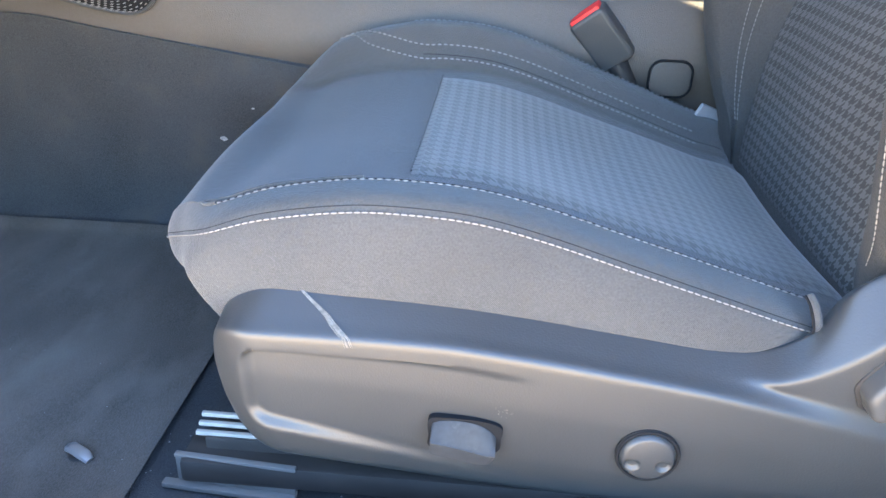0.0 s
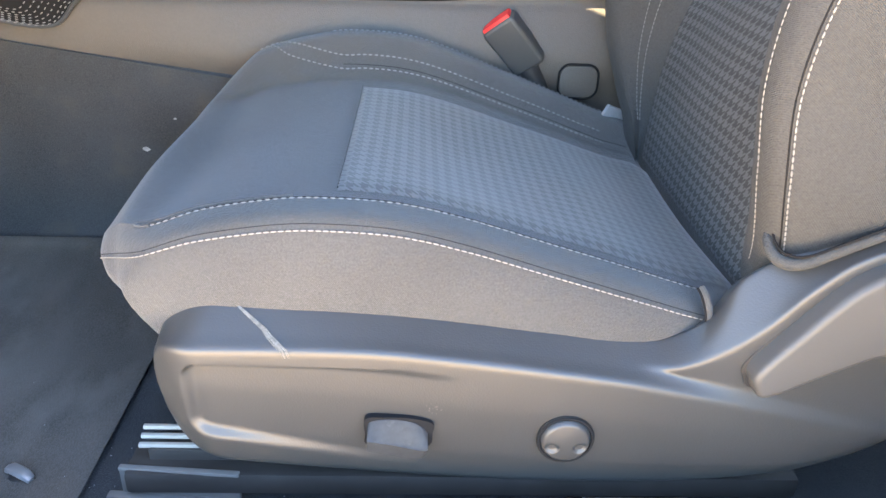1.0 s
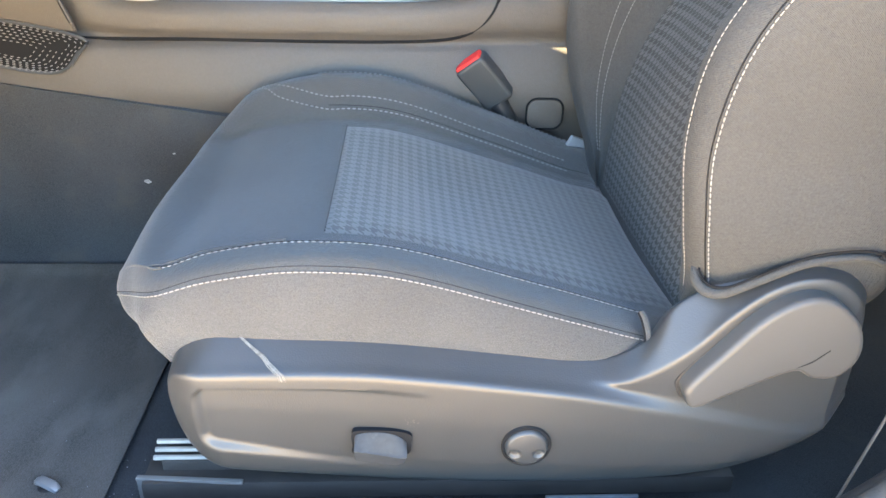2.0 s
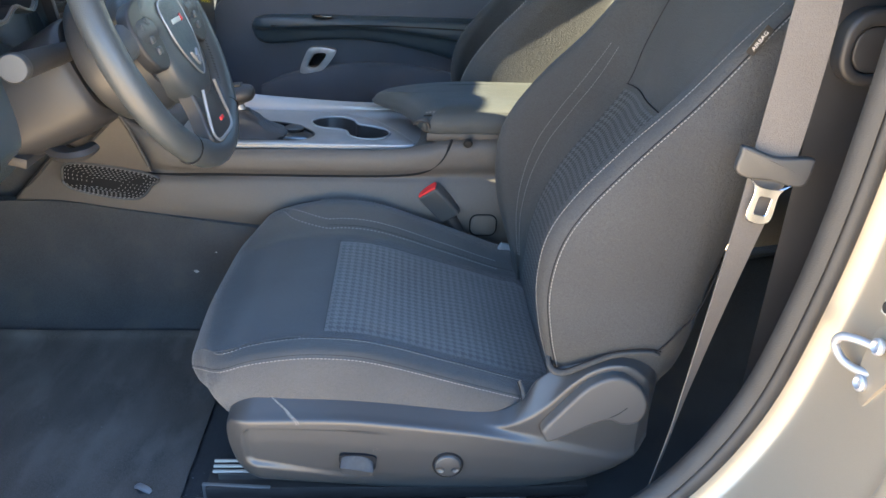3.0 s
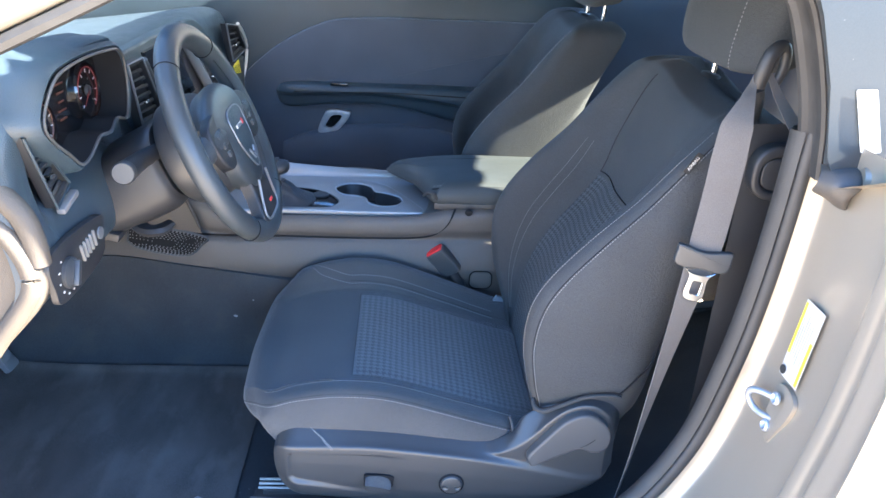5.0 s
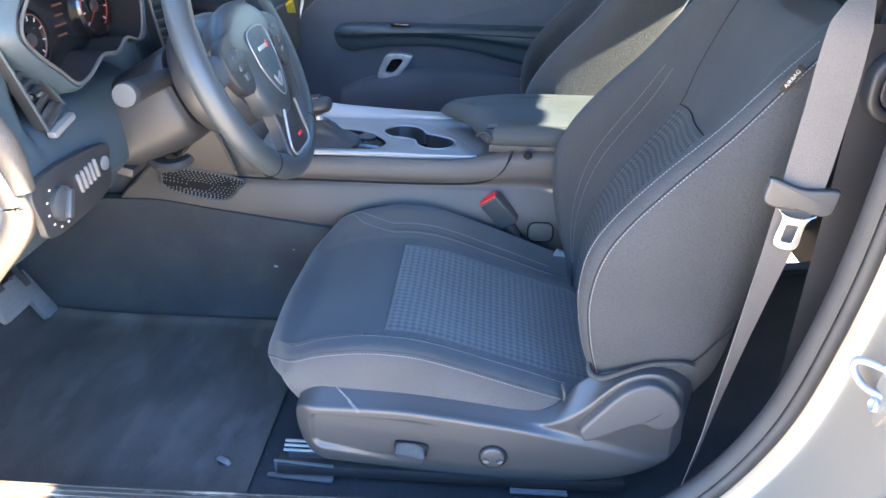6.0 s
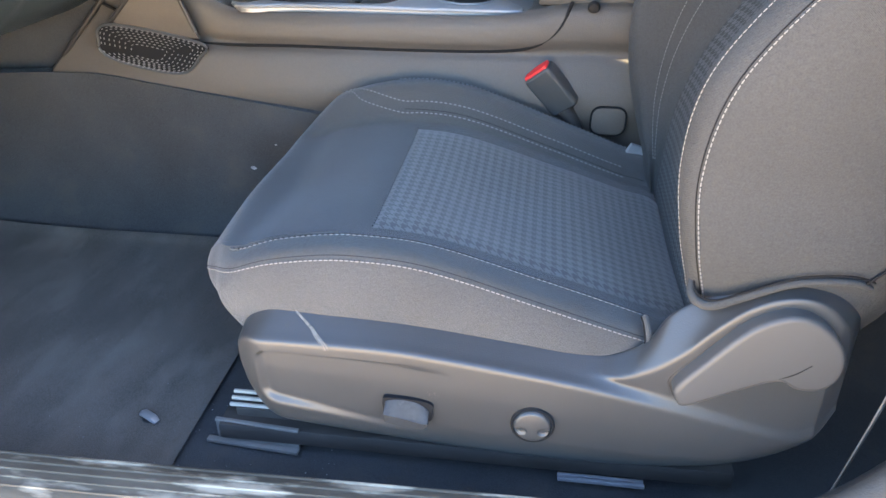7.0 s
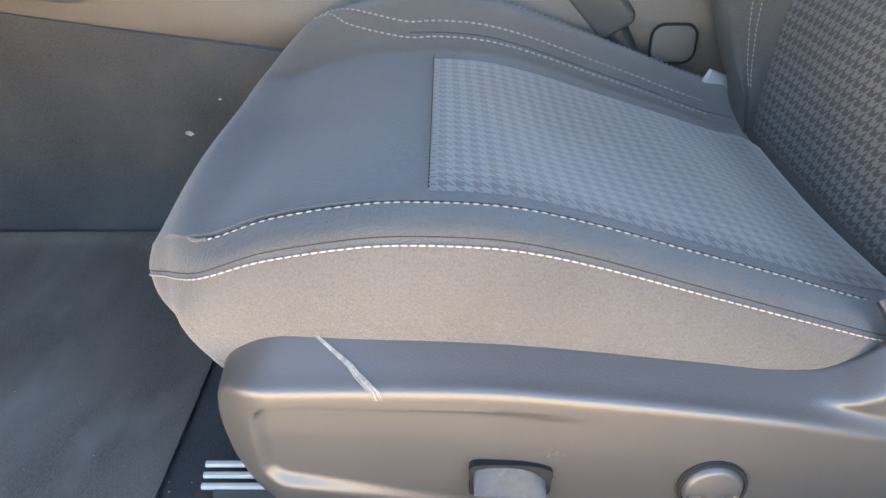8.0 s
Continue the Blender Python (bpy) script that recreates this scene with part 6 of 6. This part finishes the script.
for p, w in zip(spline([(0.512, 0.410, 0.765), (0.522, 0.398, 0.742), (0.535, 0.375, 0.715), (0.550, 0.350, 0.688)], 16), np.linspace(0.004, 0.014, 16)):
    c, d, o = Vector(p), Vector((0.9, 0.4, 0.2)).normalized() * w, V(0, -0.0008, 0)
    rows.append([c - d - o, c - d + o, c + d + o, c + d - o])
part("webbing", skin(rows, True, True), WEB, belt)
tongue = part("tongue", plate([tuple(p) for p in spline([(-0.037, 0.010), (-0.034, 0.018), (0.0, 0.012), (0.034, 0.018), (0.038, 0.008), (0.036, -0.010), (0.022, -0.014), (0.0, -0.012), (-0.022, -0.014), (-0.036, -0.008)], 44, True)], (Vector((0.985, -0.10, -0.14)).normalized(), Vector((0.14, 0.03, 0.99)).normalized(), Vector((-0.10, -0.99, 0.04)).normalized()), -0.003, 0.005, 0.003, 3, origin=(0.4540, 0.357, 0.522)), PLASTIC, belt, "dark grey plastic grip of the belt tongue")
blade = [tuple(p) for p in spline([(-0.021, 0.012), (-0.013, 0.0), (-0.012, -0.030), (0.012, -0.030), (0.013, 0.0), (0.021, 0.012), (0.010, 0.006), (-0.010, 0.006)], 40, True)]
part("blade", plate(blade, (Vector((0.985, -0.10, -0.14)).normalized(), Vector((0.14, 0.03, 0.99)).normalized(), Vector((-0.10, -0.99, 0.04)).normalized()), 0.004, 0.0065, 0.0008, 1, [rrect(0.0125, 0.019, 0.002, 3, 0, -0.014)], origin=(0.4520, 0.356, 0.497)), CHROME, tongue, "bright steel tongue")
guide = thing("belt_guide", (0.52, 0.42, 0.72), "black plastic belt guide loop on the seat shoulder", "belt guide")
part("loop", tube([(0.5015, 0.408, 0.743), (0.5035, 0.406, 0.765), (0.509, 0.406, 0.784), (0.517, 0.408, 0.793), (0.525, 0.410, 0.795), (0.531, 0.412, 0.787), (0.532, 0.413, 0.766), (0.526, 0.413, 0.748)], [0.0072, 0.0085, 0.0085, 0.0075, 0.0062, 0.0056, 0.0056, 0.0050], 12, 60, wide=1.25, up=(0, 1, 0)), DARK_PLASTIC, guide)
part("stem", tube([(0.503, 0.408, 0.742), (0.512, 0.420, 0.722), (0.53, 0.46, 0.685)], 0.008, 10, 16), DARK_PLASTIC, guide)
# recessed grip on the rear trim
grip = [tuple(p) for p in rrect(0.072, 0.074, 0.030, 7)]
part("grip_ring", plate(grip, "xz", -0.394, -0.3725, 0.005, 3, [[(a * 0.66, b * 0.62 - 0.002) for a, b in grip]], origin=(0.5395, 0.0, 0.6395)), DARK_PLASTIC, trim, "rounded dark grip surround")
part("grip_floor", plate([(a * 0.64, b * 0.60 - 0.002) for a, b in grip], "xz", -0.394, -0.3755, 0.003, 3, origin=(0.5395, 0.0, 0.6395)), DARK_PLASTIC, trim)

# ---- jamb fittings ----
lab_a, lab_b, lab_c = Vector((0.0, -1.0, 0.0)), Vector((0.115, 0.02, 0.99)).normalized(), Vector((-1, 0, 0.115)).normalized()
placard = thing("tyre_placard", (0.548, 0.232, 0.46), "white and yellow printed placard stuck to the door jamb", "placard")
lo = (0.5395, 0.2275, 0.472)


def flat_on(o, w, h, cx, cy, lift):
    return plate([(cx - w / 2, cy - h / 2), (cx + w / 2, cy - h / 2), (cx + w / 2, cy + h / 2), (cx - w / 2, cy + h / 2)], (lab_a, lab_b, lab_c), lift, lift + 0.0004, origin=o)


part("paper", flat_on(lo, 0.042, 0.104, 0, 0, 0.0), WHITE, placard)
for cx in (-0.0195,):
    part("yellow_band", flat_on(lo, 0.004, 0.070, cx + 0.002, 0.014, 0.0008), YELLOW, placard)
part("yellow_band", flat_on(lo, 0.005, 0.060, 0.0172, -0.019, 0.0008), YELLOW, placard)
for k in range(6):
    part("print_bar", flat_on(lo, 0.0012, 0.060 - 0.022 * (k % 3 == 1), -0.0125 + 0.0045 * k, 0.008 - 0.006 * (k % 2), 0.0008), GREY_INK, placard)
part("tyre_mark", lathe([(0, 0), (0.006, 0), (0.006, 0.0006), (0, 0.0006)], (lo[0] - 0.006 + lab_c.x * 0.001, lo[1] + 0.0125, lo[2] - 0.043), tuple(lab_c), 20), INK, placard)
striker = thing("door_striker", (0.54, 0.257, 0.367), "zinc steel door striker loop bolted to the jamb", "striker")
part("plate", plate([tuple(p) for p in spline([(-0.012, 0.034), (0.010, 0.040), (0.030, 0.030), (0.027, 0.004), (0.016, -0.022), (0.008, -0.042), (-0.002, -0.038), (0.0, -0.024), (-0.014, -0.018), (-0.016, 0.010)], 44, True)], (lab_a, lab_b, lab_c), 0.0, 0.006, 0.0015, origin=(0.5330, 0.226, 0.374)), PAINT, striker, "painted base plate")
part("loop", tube([(0.530, 0.238, 0.388), (0.519, 0.247, 0.389), (0.511, 0.260, 0.384), (0.5105, 0.263, 0.372), (0.516, 0.254, 0.361), (0.523, 0.240, 0.359), (0.530, 0.226, 0.362)], 0.0044, 10, 40), STEEL, striker)
for y0, z0 in ((0.222, 0.397), (0.229, 0.351)):
    part("bolt", lathe([(0, 0), (0.0085, 0), (0.0085, 0.003), (0.006, 0.005), (0.003, 0.002), (0, 0.002)], (0.5240, y0, z0), tuple(lab_c), 14), STEEL, striker)

# ---- small things ----
clip = thing("mat_hook", (-0.272, 0.452, 0.0), "small black plastic mat retaining hook", "hook")
part("base", lathe([(0, 0), (0.008, 0), (0.0075, 0.002), (0.005, 0.003), (0, 0.003)], (-0.272, 0.452, 0.005), (0, 0, 1), 18), DARK_PLASTIC, clip)
part("hook", tube([(-0.281, 0.457, 0.008), (-0.277, 0.454, 0.012), (-0.265, 0.448, 0.0115), (-0.259, 0.445, 0.0085)], [0.003, 0.0036, 0.0036, 0.0025], 8, 14, wide=1.5), SILVER_TRIM, clip)
for nm_at in ((-0.289, 0.869, 0.127, 0.0026), (-0.250, 0.868, 0.166, 0.0014)):
    x, y, z, r = nm_at
    bm = bmesh.new()
    bmesh.ops.create_icosphere(bm, subdivisions=1, radius=r)
    for v in bm.verts:
        v.co = V(v.co.x * (0.5 + 2.2 * random.random()), v.co.y * 0.3, v.co.z * (0.3 + random.random() * 1.3)) + V(x, y - 0.001, z)
    alone("lint", bm, LINT, "pale fleck of lint on the dark carpet", "lint", "flecks on the carpet")

# crumbs of grit on the carpet round the seat's foot and along the mat's edge
rng = random.Random(7)
grit = bmesh.new()
for k in range(110):
    x, y = (rng.uniform(-0.24, -0.05), rng.uniform(0.39, 0.50)) if k < 70 else (rng.uniform(-0.60, -0.25), rng.uniform(0.41, 0.80))
    r = rng.uniform(0.0004, 0.0010) * (1.0 if k < 70 else 0.8)
    z = 0.0005 if x > -0.23 else 0.0068
    c = V(x, y, z + r * 0.4)
    vs = [grit.verts.new(c + r * V(rng.uniform(0.6, 1.5) * a, rng.uniform(0.6, 1.3) * b, e * 0.7)) for a, b, e in ((1, 0, 0), (-0.5, 0.87, 0), (-0.5, -0.87, 0), (0, 0, 1))]
    for tri in ((0, 1, 3), (1, 2, 3), (2, 0, 3)):
        grit.faces.new([vs[q] for q in tri])
alone("grit", grit, LINT, "pale grit crumbs scattered on the dark carpet", "grit", kind="stuff")
